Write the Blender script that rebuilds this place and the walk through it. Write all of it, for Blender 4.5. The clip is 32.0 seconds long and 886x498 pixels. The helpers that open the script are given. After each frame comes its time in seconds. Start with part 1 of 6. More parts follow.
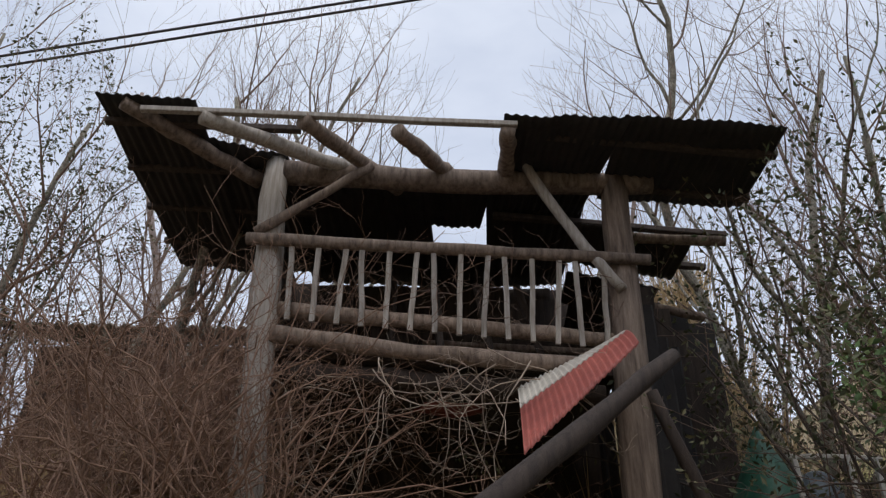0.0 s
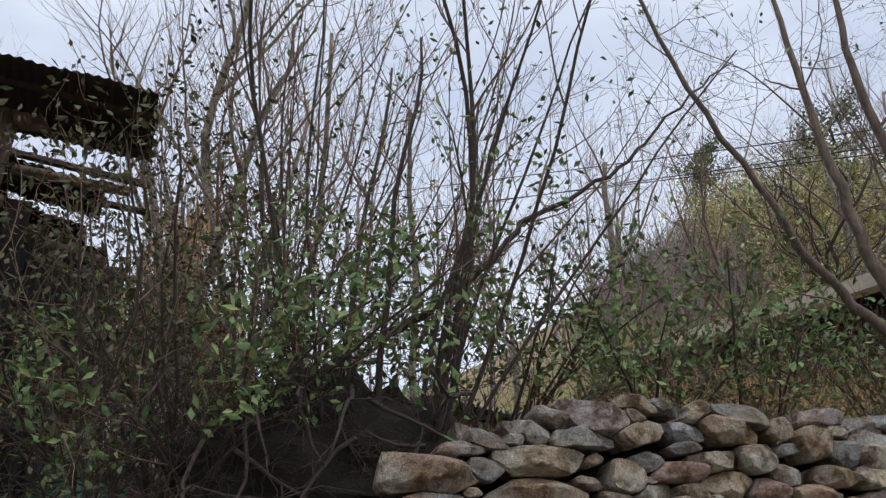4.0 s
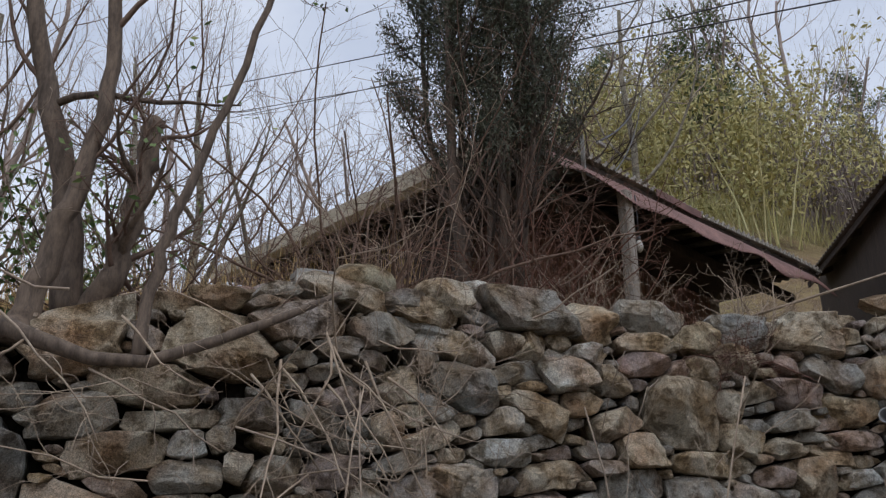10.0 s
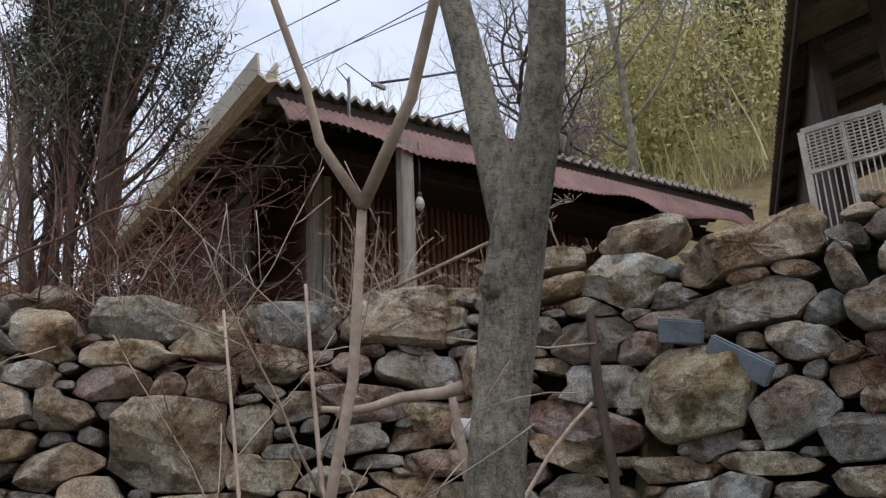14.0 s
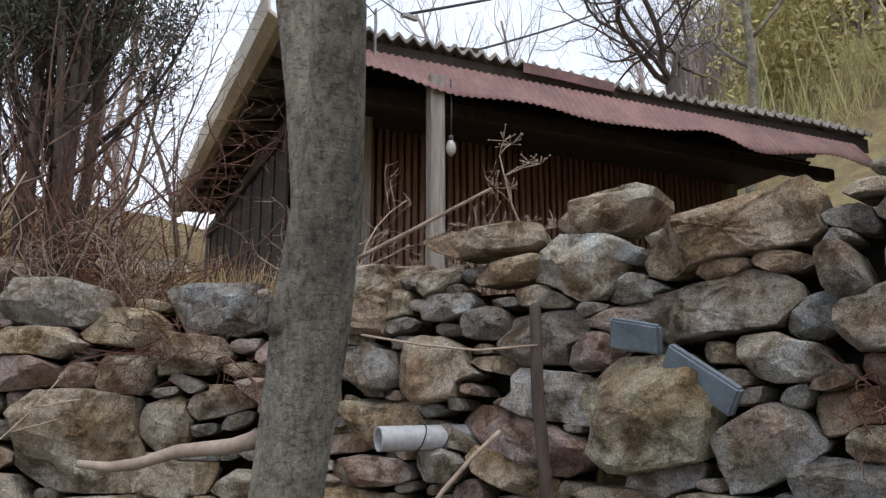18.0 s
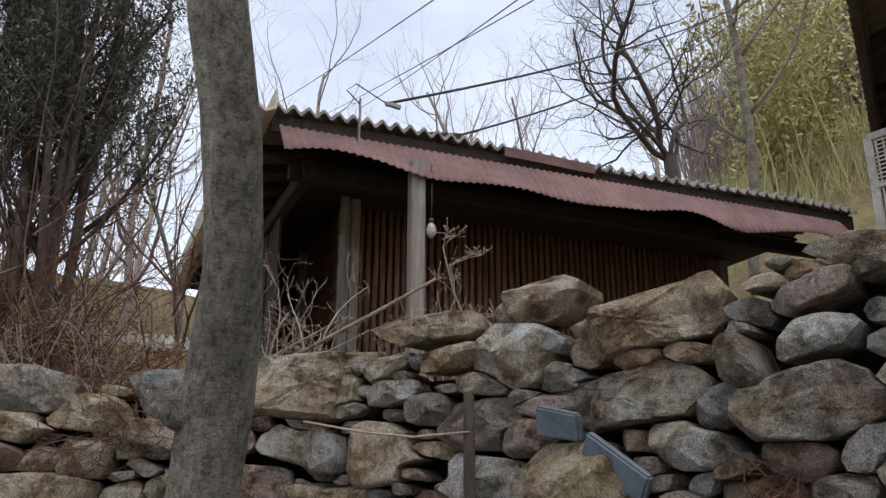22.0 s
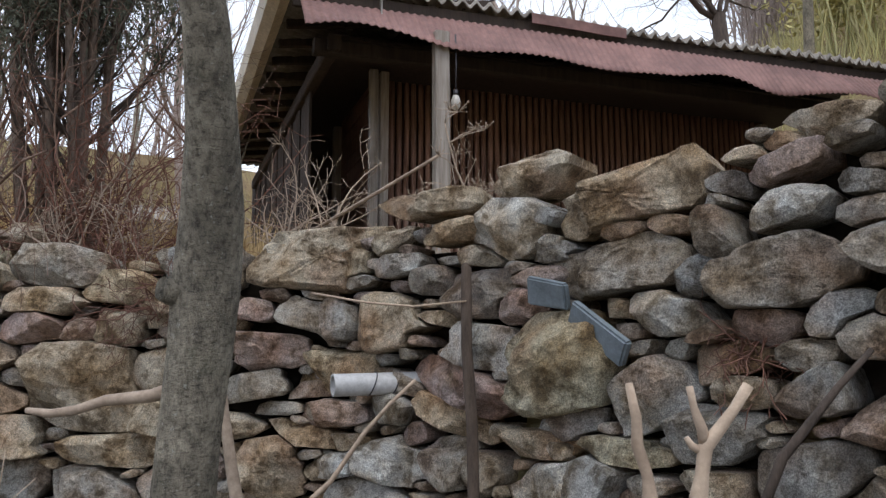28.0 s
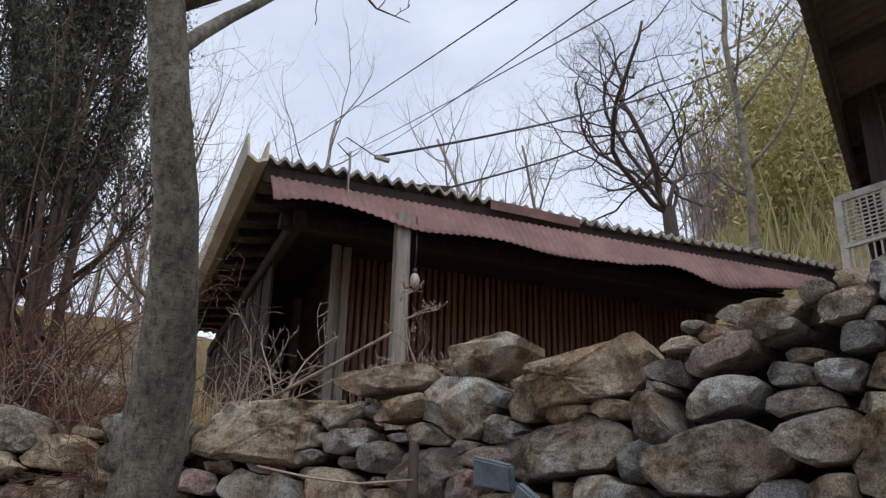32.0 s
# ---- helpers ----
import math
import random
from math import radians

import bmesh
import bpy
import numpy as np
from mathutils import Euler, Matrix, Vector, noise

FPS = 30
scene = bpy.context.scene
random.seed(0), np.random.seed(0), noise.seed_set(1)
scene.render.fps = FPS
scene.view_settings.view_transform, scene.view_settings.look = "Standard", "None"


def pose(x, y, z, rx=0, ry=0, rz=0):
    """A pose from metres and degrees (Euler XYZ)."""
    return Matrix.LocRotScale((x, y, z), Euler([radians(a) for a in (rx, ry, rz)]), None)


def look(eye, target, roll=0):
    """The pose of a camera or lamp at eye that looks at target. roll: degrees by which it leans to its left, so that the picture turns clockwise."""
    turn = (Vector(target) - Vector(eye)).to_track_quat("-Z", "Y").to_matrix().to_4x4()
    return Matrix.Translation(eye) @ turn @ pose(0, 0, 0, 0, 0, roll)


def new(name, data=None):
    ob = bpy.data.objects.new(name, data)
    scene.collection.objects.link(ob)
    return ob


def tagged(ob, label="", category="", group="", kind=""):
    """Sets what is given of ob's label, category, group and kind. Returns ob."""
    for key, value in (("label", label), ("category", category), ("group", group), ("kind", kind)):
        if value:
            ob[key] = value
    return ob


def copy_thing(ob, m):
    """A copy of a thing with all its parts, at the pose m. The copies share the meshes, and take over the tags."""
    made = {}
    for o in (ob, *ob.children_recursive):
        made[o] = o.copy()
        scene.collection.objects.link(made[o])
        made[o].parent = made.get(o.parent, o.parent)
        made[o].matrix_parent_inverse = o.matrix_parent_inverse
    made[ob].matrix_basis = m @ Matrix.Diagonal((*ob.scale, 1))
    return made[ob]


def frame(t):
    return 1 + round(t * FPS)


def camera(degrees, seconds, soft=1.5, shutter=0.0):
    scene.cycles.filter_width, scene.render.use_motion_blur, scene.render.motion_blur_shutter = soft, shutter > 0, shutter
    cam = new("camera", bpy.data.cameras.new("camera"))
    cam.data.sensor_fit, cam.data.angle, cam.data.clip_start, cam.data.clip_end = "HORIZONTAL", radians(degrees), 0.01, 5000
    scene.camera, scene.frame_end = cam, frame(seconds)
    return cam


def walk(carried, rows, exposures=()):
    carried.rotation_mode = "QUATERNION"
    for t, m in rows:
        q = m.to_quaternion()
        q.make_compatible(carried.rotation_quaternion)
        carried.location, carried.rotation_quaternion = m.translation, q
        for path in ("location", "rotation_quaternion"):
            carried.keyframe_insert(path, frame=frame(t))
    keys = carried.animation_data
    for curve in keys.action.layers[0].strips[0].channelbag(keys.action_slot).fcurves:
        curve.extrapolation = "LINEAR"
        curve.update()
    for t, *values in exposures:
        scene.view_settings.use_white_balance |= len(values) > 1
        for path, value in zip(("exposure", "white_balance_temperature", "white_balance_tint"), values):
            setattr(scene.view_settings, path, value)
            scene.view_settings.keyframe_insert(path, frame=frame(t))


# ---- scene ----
cam = camera(56.0, 32.0, soft=1.3)
PATH = [
    (0, (-13.426, 0.021, 0.039), (-13.578, 3.404, 2.169), 0.13),
    (0.5, (-13.132, -0.091, 0.083), (-13.344, 3.339, 2.130), -0.25),
    (1, (-12.854, -0.156, 0.152), (-13.261, 3.287, 2.146), 0.94),
    (1.5, (-12.512, -0.439, 0.150), (-13.116, 3.022, 2.062), 1.45),
    (2, (-12.112, -0.608, 0.183), (-12.732, 2.894, 2.013), 0.93),
    (2.5, (-11.649, -0.628, 0.167), (-12.161, 2.905, 1.973), 0.40),
    (3, (-11.111, -0.779, 0.159), (-11.182, 2.803, 1.938), -0.95),
    (3.5, (-10.953, -0.554, 0.196), (-10.256, 2.907, 2.078), -0.95),
    (4, (-10.438, -0.704, 0.259), (-9.427, 2.746, 2.013), -0.09),
    (4.5, (-9.893, -0.810, 0.359), (-8.809, 2.720, 1.898), 2.46),
    (6.5, (-8.052, -0.892, 0.524), (-7.457, 2.937, 1.516), 1.00),
    (7, (-7.648, -0.830, 0.548), (-6.981, 2.994, 1.512), -1.83),
    (7.5, (-7.157, -0.874, 0.583), (-6.431, 2.927, 1.595), -1.81),
    (8, (-6.643, -0.834, 0.609), (-5.788, 2.908, 1.734), 0.77),
    (8.5, (-6.065, -0.898, 0.619), (-5.222, 2.833, 1.790), 0.49),
    (9, (-5.586, -0.945, 0.595), (-4.695, 2.731, 1.895), 0.35),
    (9.5, (-5.132, -0.808, 0.576), (-3.965, 2.757, 1.965), -0.18),
    (10, (-4.609, -0.836, 0.587), (-3.410, 2.715, 1.983), -0.22),
    (10.5, (-4.067, -0.834, 0.608), (-2.850, 2.709, 2.010), -0.16),
    (11, (-3.543, -0.706, 0.706), (-2.288, 2.830, 2.093), -0.73),
    (11.5, (-3.086, -0.748, 0.776), (-1.913, 2.811, 2.177), -1.86),
    (12, (-2.671, -0.701, 0.881), (-1.616, 2.922, 2.209), -2.69),
    (12.5, (-2.270, -0.597, 0.955), (-1.251, 3.050, 2.246), -2.95),
    (13, (-1.723, -0.630, 0.971), (-0.712, 3.036, 2.212), -2.94),
    (13.5, (-1.266, -0.615, 0.996), (-0.370, 3.071, 2.265), -2.73),
    (15.5, (0.000, 0.000, 1.365), (-0.003, 3.898, 2.265), -2.53),
    (16, (0.214, -0.039, 1.422), (0.265, 3.790, 2.577), -2.03),
    (16.5, (0.266, -0.065, 1.498), (0.572, 3.728, 2.730), -1.55),
    (17, (0.233, -0.071, 1.500), (0.541, 3.741, 2.671), -1.26),
    (17.5, (0.170, -0.045, 1.485), (0.364, 3.839, 2.423), -0.59),
    (18, (0.071, -0.029, 1.467), (0.067, 3.877, 2.331), -0.01),
    (18.5, (0.126, -0.036, 1.461), (0.011, 3.880, 2.268), 0.14),
    (19, (0.343, -0.141, 1.486), (0.132, 3.783, 2.230), 1.13),
    (19.5, (0.405, -0.154, 1.488), (0.174, 3.794, 2.089), -0.27),
    (20, (0.400, -0.142, 1.487), (0.138, 3.812, 2.032), -0.51),
    (20.5, (0.425, -0.169, 1.495), (0.166, 3.726, 2.369), -0.89),
    (21, (0.425, -0.225, 1.515), (0.225, 3.589, 2.705), -0.42),
    (21.5, (0.401, -0.225, 1.505), (0.270, 3.592, 2.693), -0.21),
    (22, (0.399, -0.213, 1.502), (0.304, 3.603, 2.694), 0.08),
    (22.5, (0.474, -0.209, 1.507), (0.512, 3.606, 2.709), -1.15),
    (23, (0.588, -0.249, 1.486), (0.574, 3.611, 2.535), -1.43),
    (23.5, (0.674, -0.310, 1.518), (0.366, 3.591, 2.351), -1.86),
    (24, (0.691, -0.311, 1.532), (0.372, 3.622, 2.185), -1.46),
    (24.5, (0.690, -0.316, 1.530), (0.381, 3.623, 2.159), -1.08),
    (25, (0.697, -0.328, 1.532), (0.396, 3.599, 2.232), -0.80),
    (25.5, (0.707, -0.339, 1.531), (0.407, 3.583, 2.257), -0.75),
    (27.5, (0.653, -0.311, 1.511), (0.319, 3.625, 2.139), -0.42),
    (28, (0.632, -0.311, 1.507), (0.277, 3.631, 2.086), -0.17),
    (28.5, (0.636, -0.308, 1.506), (0.253, 3.637, 2.048), 0.07),
    (29, (0.635, -0.306, 1.504), (0.233, 3.640, 2.023), 0.19),
    (29.5, (0.646, -0.321, 1.514), (0.233, 3.590, 2.243), 0.07),
    (30, (0.665, -0.368, 1.533), (0.269, 3.444, 2.679), 0.19),
    (30.5, (0.673, -0.363, 1.533), (0.302, 3.450, 2.683), 0.68),
    (31, (0.690, -0.356, 1.527), (0.375, 3.462, 2.677), 0.62),
    (31.5, (0.680, -0.379, 1.520), (0.452, 3.409, 2.783), 0.89),
    (32, (0.671, -0.415, 1.493), (0.509, 3.332, 2.885), 1.57),
]
walk(cam, [(t, look(eye, target, roll)) for t, eye, target, roll in PATH], [(0, -0.05), (6.5, 0.15), (8, -0.08), (11, -0.1), (13, 0.05), (15.5, 0.45), (16.2, 0.25), (17.2, 0.25), (18, 0.55), (20, 0.65), (21, 0.25), (23, 0.25), (24, 0.55), (29, 0.6), (30, 0.2), (32, 0.1)])

# ---- sky and light ----
world = bpy.data.worlds.new("overcast_sky")
scene.world = world
world.use_nodes = True
wn = world.node_tree.nodes
wl = world.node_tree.links
wn.clear()
w_out = wn.new("ShaderNodeOutputWorld")
w_bg = wn.new("ShaderNodeBackground")
w_sky = wn.new("ShaderNodeTexSky")
w_sky.sky_type = "NISHITA"
w_sky.sun_disc = False
w_sky.sun_elevation = radians(38)
w_sky.sun_rotation = radians(200)
w_co = wn.new("ShaderNodeTexCoord")
w_map = wn.new("ShaderNodeMapping")
w_map.inputs["Scale"].default_value = (1.0, 1.0, 2.6)
w_noise = wn.new("ShaderNodeTexNoise")
w_noise.inputs["Scale"].default_value = 1.7
w_noise.inputs["Detail"].default_value = 6
w_noise.inputs["Roughness"].default_value = 0.55
w_ramp = wn.new("ShaderNodeValToRGB")
w_ramp.color_ramp.elements[0].position = 0.34
w_ramp.color_ramp.elements[0].color = (4.2, 4.73, 5.93, 1)
w_ramp.color_ramp.elements[1].position = 0.68
w_ramp.color_ramp.elements[1].color = (6.75, 7.17, 8.12, 1)
w_mix = wn.new("ShaderNodeMixRGB")
w_mix.inputs[0].default_value = 0.86
wl.new(w_co.outputs["Generated"], w_map.inputs["Vector"])
wl.new(w_map.outputs["Vector"], w_noise.inputs["Vector"])
wl.new(w_noise.outputs["Fac"], w_ramp.inputs["Fac"])
wl.new(w_sky.outputs["Color"], w_mix.inputs[1])
wl.new(w_ramp.outputs["Color"], w_mix.inputs[2])
wl.new(w_mix.outputs["Color"], w_bg.inputs["Color"])
w_bg.inputs["Strength"].default_value = 0.14
wl.new(w_bg.outputs["Background"], w_out.inputs["Surface"])

sun = new("sun", bpy.data.lights.new("sun", "SUN"))
sun.data.energy = 1.1
sun.data.angle = radians(25)
sun.data.color = (1.0, 0.96, 0.9)
sun.matrix_world = look((0, 0, 30), (-3.5, 17, -8))

# ---- materials ----
def srgb(r, g, b):
    return tuple(((c / 255) / 12.92 if c <= 10 else (((c / 255) + 0.055) / 1.055) ** 2.4) for c in (r, g, b)) + (1,)


class Mat:
    """A small builder of node materials with two scales of variation, stains and relief."""

    def __init__(self, name, rough=0.85, metal=0.0):
        self.m = bpy.data.materials.new(name)
        self.m.use_nodes = True
        self.n, self.l = self.m.node_tree.nodes, self.m.node_tree.links
        self.b = self.n["Principled BSDF"]
        self.b.inputs["Roughness"].default_value = rough
        self.b.inputs["Metallic"].default_value = metal
        self.co = self.n.new("ShaderNodeTexCoord")
        self.info = self.n.new("ShaderNodeObjectInfo")
        add = self.n.new("ShaderNodeVectorMath")
        add.operation = "MULTIPLY_ADD"
        self.l.new(self.info.outputs["Random"], add.inputs[0])
        add.inputs[1].default_value = (17, 29, 41)
        self.l.new(self.co.outputs["Object"], add.inputs[2])
        self.vec = add.outputs[0]

    def noise(self, scale, detail=5, rough=0.6, stretch=None):
        v = self.vec
        if stretch:
            mp = self.n.new("ShaderNodeMapping")
            mp.inputs["Scale"].default_value = stretch
            self.l.new(v, mp.inputs["Vector"])
            v = mp.outputs["Vector"]
        t = self.n.new("ShaderNodeTexNoise")
        t.inputs["Scale"].default_value, t.inputs["Detail"].default_value, t.inputs["Roughness"].default_value = scale, detail, rough
        self.l.new(v, t.inputs["Vector"])
        return t.outputs["Fac"]

    def voronoi(self, scale):
        t = self.n.new("ShaderNodeTexVoronoi")
        t.inputs["Scale"].default_value = scale
        self.l.new(self.vec, t.inputs["Vector"])
        return t.outputs["Distance"]

    def ramp(self, fac, *stops, smooth=False):
        r = self.n.new("ShaderNodeValToRGB")
        e = r.color_ramp.elements
        while len(e) < len(stops):
            e.new(0.5)
        for q, (p, c) in zip(e, stops):
            q.position, q.color = p, c
        if smooth:
            r.color_ramp.interpolation = "EASE"
        self.l.new(fac, r.inputs["Fac"])
        return r.outputs["Color"]

    def mix(self, fac, a, b, kind="MIX"):
        x = self.n.new("ShaderNodeMixRGB")
        x.blend_type = kind
        for k, v in ((0, fac), (1, a), (2, b)):
            if isinstance(v, (int, float)):
                x.inputs[k].default_value = v
            elif isinstance(v, tuple):
                x.inputs[k].default_value = v
            else:
                self.l.new(v, x.inputs[k])
        return x.outputs["Color"]

    def done(self, colour, height=None, bump=0.4, dist=0.02, rough=None):
        self.l.new(colour, self.b.inputs["Base Color"])
        if rough is not None:
            self.l.new(rough, self.b.inputs["Roughness"])
        if height is not None:
            u = self.n.new("ShaderNodeBump")
            u.inputs["Strength"].default_value, u.inputs["Distance"].default_value = bump, dist
            self.l.new(height, u.inputs["Height"])
            self.l.new(u.outputs["Normal"], self.b.inputs["Normal"])
        return self.m


BLACK, WHITE = (0, 0, 0, 1), (1, 1, 1, 1)


def mat_stone(name, tones):
    k = Mat(name, 0.92)
    base = k.ramp(k.info.outputs["Random"], *[(i / len(tones), c) for i, c in enumerate(tones)])
    k.n[-1].color_ramp.interpolation = "CONSTANT"
    base = k.mix(1.0, base, (2.5, 2.62, 2.84, 1), "MULTIPLY")
    col = k.mix(k.ramp(k.noise(4.5, 4, 0.6), (0.38, BLACK), (0.66, WHITE)), base, k.mix(1.0, base, srgb(226, 200, 168), "MULTIPLY"))
    col = k.mix(k.ramp(k.noise(2.6, 3, 0.5), (0.52, BLACK), (0.64, WHITE)), col, k.mix(1.0, col, srgb(238, 222, 214), "MULTIPLY"))
    col = k.mix(k.ramp(k.noise(9, 5, 0.7), (0.5, BLACK), (0.62, WHITE)), col, k.mix(1.0, col, srgb(168, 164, 158), "MULTIPLY"))
    col = k.mix(0.6, col, k.ramp(k.noise(13, 9, 0.75), (0.34, (0.5, 0.48, 0.46, 1)), (0.5, (0.97, 0.96, 0.95, 1)), (0.66, (1.25, 1.25, 1.24, 1))), "MULTIPLY")
    col = k.mix(0.85, col, k.ramp(k.noise(40, 10, 0.9), (0.37, (0.28, 0.27, 0.26, 1)), (0.47, (0.95, 0.95, 0.95, 1)), (0.62, (1.45, 1.45, 1.42, 1))), "MULTIPLY")
    col = k.mix(0.75, col, k.ramp(k.noise(170, 4, 0.8), (0.4, (0.4, 0.4, 0.4, 1)), (0.6, (1.5, 1.5, 1.48, 1))), "MULTIPLY")
    pits = k.ramp(k.voronoi(55), (0.05, (0.35, 0.33, 0.31, 1)), (0.15, WHITE))
    col = k.mix(0.5, col, pits, "MULTIPLY")
    lich = k.ramp(k.noise(11, 8, 0.75), (0.6, BLACK), (0.68, WHITE))
    col = k.mix(k.mix(1.0, lich, (0.3, 0.3, 0.3, 1), "MULTIPLY"), col, srgb(166, 166, 156))
    moss = k.ramp(k.noise(5, 6, 0.75), (0.6, BLACK), (0.74, WHITE))
    col = k.mix(k.mix(1.0, moss, (0.35, 0.35, 0.35, 1), "MULTIPLY"), col, srgb(108, 108, 74))
    h = k.mix(0.45, k.noise(11, 10, 0.8), k.mix(0.4, k.noise(45, 8, 0.85), k.noise(150, 4, 0.7)))
    return k.done(col, h, 1.0, 0.055)


STONE = mat_stone("field_stone", [srgb(120, 117, 110), srgb(130, 122, 109), srgb(110, 108, 104), srgb(127, 118, 102), srgb(138, 134, 126), srgb(120, 111, 103), srgb(115, 114, 110), srgb(134, 125, 110), srgb(123, 119, 112), srgb(120, 109, 103)])


def mat_plain(name, c1, c2, scale=6, rough=0.85, bump=0.3, fine=60, stretch=None, metal=0.0, dist=0.01):
    k = Mat(name, rough, metal)
    big = k.noise(scale, 5, 0.65, stretch)
    f = k.noise(fine, 5, 0.7, stretch)
    col = k.mix(k.ramp(big, (0.35, BLACK), (0.68, WHITE)), c1, c2)
    col = k.mix(0.6, col, k.ramp(f, (0.3, (0.6, 0.6, 0.6, 1)), (0.7, (1.25, 1.25, 1.25, 1))), "MULTIPLY")
    tone = k.ramp(k.info.outputs["Random"], (0, (0.86, 0.86, 0.86, 1)), (1, (1.14, 1.12, 1.08, 1)))
    col = k.mix(1.0, col, tone, "MULTIPLY")
    return k.done(col, f, bump, dist)


LOG = mat_plain("weathered_log", srgb(150, 132, 118), srgb(88, 73, 63), 4, 0.85, 0.6, 45, (6, 6, 0.6))
# darker copy of the log wood; shade indoors and under eaves is in its colour
LOG_DARK_SHADE = mat_plain("dark_shaded_log", srgb(76, 64, 57), srgb(50, 41, 36), 4, 0.85, 0.6, 45, (6, 6, 0.6))
GREYWOOD = mat_plain("grey_post_wood", srgb(184, 176, 168), srgb(138, 128, 118), 5, 0.85, 0.7, 40, (7, 7, 0.5))
SLATWOOD = mat_plain("brown_slat_wood", srgb(172, 136, 120), srgb(124, 95, 83), 5, 0.8, 0.6, 50, (7, 7, 0.5))


def mat_bark():
    k = Mat("grey_bark", 0.92)
    col = k.mix(k.ramp(k.noise(5, 4, 0.6), (0.38, BLACK), (0.64, WHITE)), srgb(164, 156, 140), srgb(116, 110, 98))
    col = k.mix(0.85, col, k.ramp(k.noise(26, 9, 0.8, (1.5, 1.5, 0.9)), (0.36, (0.22, 0.21, 0.2, 1)), (0.5, (0.95, 0.95, 0.95, 1)), (0.64, (1.5, 1.5, 1.46, 1))), "MULTIPLY")
    col = k.mix(0.75, col, k.ramp(k.noise(55, 4, 0.7, (0.8, 0.8, 2.4)), (0.36, (0.3, 0.29, 0.28, 1)), (0.46, WHITE)), "MULTIPLY")
    lich = k.ramp(k.noise(42, 5, 0.7), (0.62, BLACK), (0.68, WHITE))
    col = k.mix(k.mix(1.0, lich, (0.6, 0.6, 0.6, 1), "MULTIPLY"), col, srgb(186, 186, 176))
    col = k.mix(k.mix(1.0, k.ramp(k.noise(7, 4), (0.55, BLACK), (0.7, WHITE)), (0.4, 0.4, 0.4, 1), "MULTIPLY"), col, srgb(100, 104, 84))
    return k.done(col, k.mix(0.4, k.noise(26, 9, 0.8, (2.6, 2.6, 0.8)), k.noise(90, 4)), 1.0, 0.03)


BARK = mat_bark()
BARK_DARK = mat_plain("dark_bark", srgb(88, 76, 68), srgb(62, 52, 46), 9, 0.9, 0.8, 50, (3, 3, 0.7))
BARK_WARM = mat_plain("brown_bark", srgb(126, 110, 98), srgb(80, 69, 62), 9, 0.85, 0.6, 40, (3, 3, 0.8))
TWIG = mat_plain("twig", srgb(140, 116, 102), srgb(100, 80, 70), 10, 0.85, 0.2)
TWIG_PALE = mat_plain("pale_twig", srgb(182, 164, 147), srgb(140, 123, 108), 10, 0.8, 0.2)
TWIG_BRUSH = mat_plain("tan_brush", srgb(154, 124, 106), srgb(112, 86, 71), 10, 0.85, 0.2)
TWIG_RED = mat_plain("reddish_vine", srgb(128, 90, 76), srgb(92, 64, 54), 10, 0.85, 0.2)
DRYGRASS = mat_plain("dry_grass", srgb(206, 180, 134), srgb(166, 140, 100), 10, 0.9, 0.1)
# near-black earth: shade of the wall gaps and the hollow is painted in
EARTH_SHADE = mat_plain("dark_shaded_earth", srgb(46, 39, 33), srgb(28, 24, 20), 3, 0.95, 0.8, 30, dist=0.03)
ASPHALT = mat_plain("road_concrete", srgb(122, 120, 114), srgb(98, 96, 92), 1, 0.9, 0.5, 60)
RUST = mat_plain("rusty_red_sheet", srgb(142, 107, 102), srgb(106, 77, 74), 2.2, 0.7, 0.3, 18)
SLATE = mat_plain("asbestos_slate", srgb(168, 162, 154), srgb(112, 106, 100), 3, 0.9, 0.5, 30)
# near black: shade under the backlit hut roof is put into this colour
DARKTIN_SHADE = mat_plain("dark_shaded_tin", srgb(48, 42, 39), srgb(28, 25, 24), 3, 0.75, 0.3, 25)
GUTTER = mat_plain("beige_gutter", srgb(222, 212, 192), srgb(192, 180, 158), 2, 0.55, 0.1, 30)
PLASTER = mat_plain("brown_plaster", srgb(108, 86, 74), srgb(80, 62, 54), 2, 0.9, 0.4, 40)
PVC = mat_plain("pvc_grey", srgb(196, 198, 202), srgb(168, 170, 174), 4, 0.45, 0.05, 40)
TILE = mat_plain("blue_grey_tile", srgb(118, 130, 140), srgb(96, 106, 114), 6, 0.6, 0.2, 50)
WHITEPAINT = mat_plain("weathered_white_paint", srgb(214, 212, 206), srgb(170, 164, 154), 4, 0.7, 0.2, 40)
TINRED = mat_plain("red_corrugated_paint", srgb(176, 96, 84), srgb(140, 70, 62), 2, 0.6, 0.1, 30)
TINWHITE = mat_plain("white_corrugated_paint", srgb(206, 200, 190), srgb(178, 170, 160), 2, 0.6, 0.1, 30)
TARP = mat_plain("green_tarp", srgb(52, 104, 84), srgb(34, 72, 58), 3, 0.5, 0.3, 14)
WIRE = mat_plain("black_cable", srgb(62, 60, 66), srgb(46, 44, 50), 3, 0.6, 0.0)
BULB = mat_plain("milky_bulb", srgb(186, 184, 180), srgb(164, 160, 156), 3, 0.25, 0.0)
SOFFIT = mat_plain("grey_brown_tin", srgb(112, 102, 95), srgb(82, 74, 68), 3, 0.8, 0.3, 25)
METER = mat_plain("grey_white_plastic", srgb(178, 176, 172), srgb(150, 148, 144), 3, 0.5, 0.1)


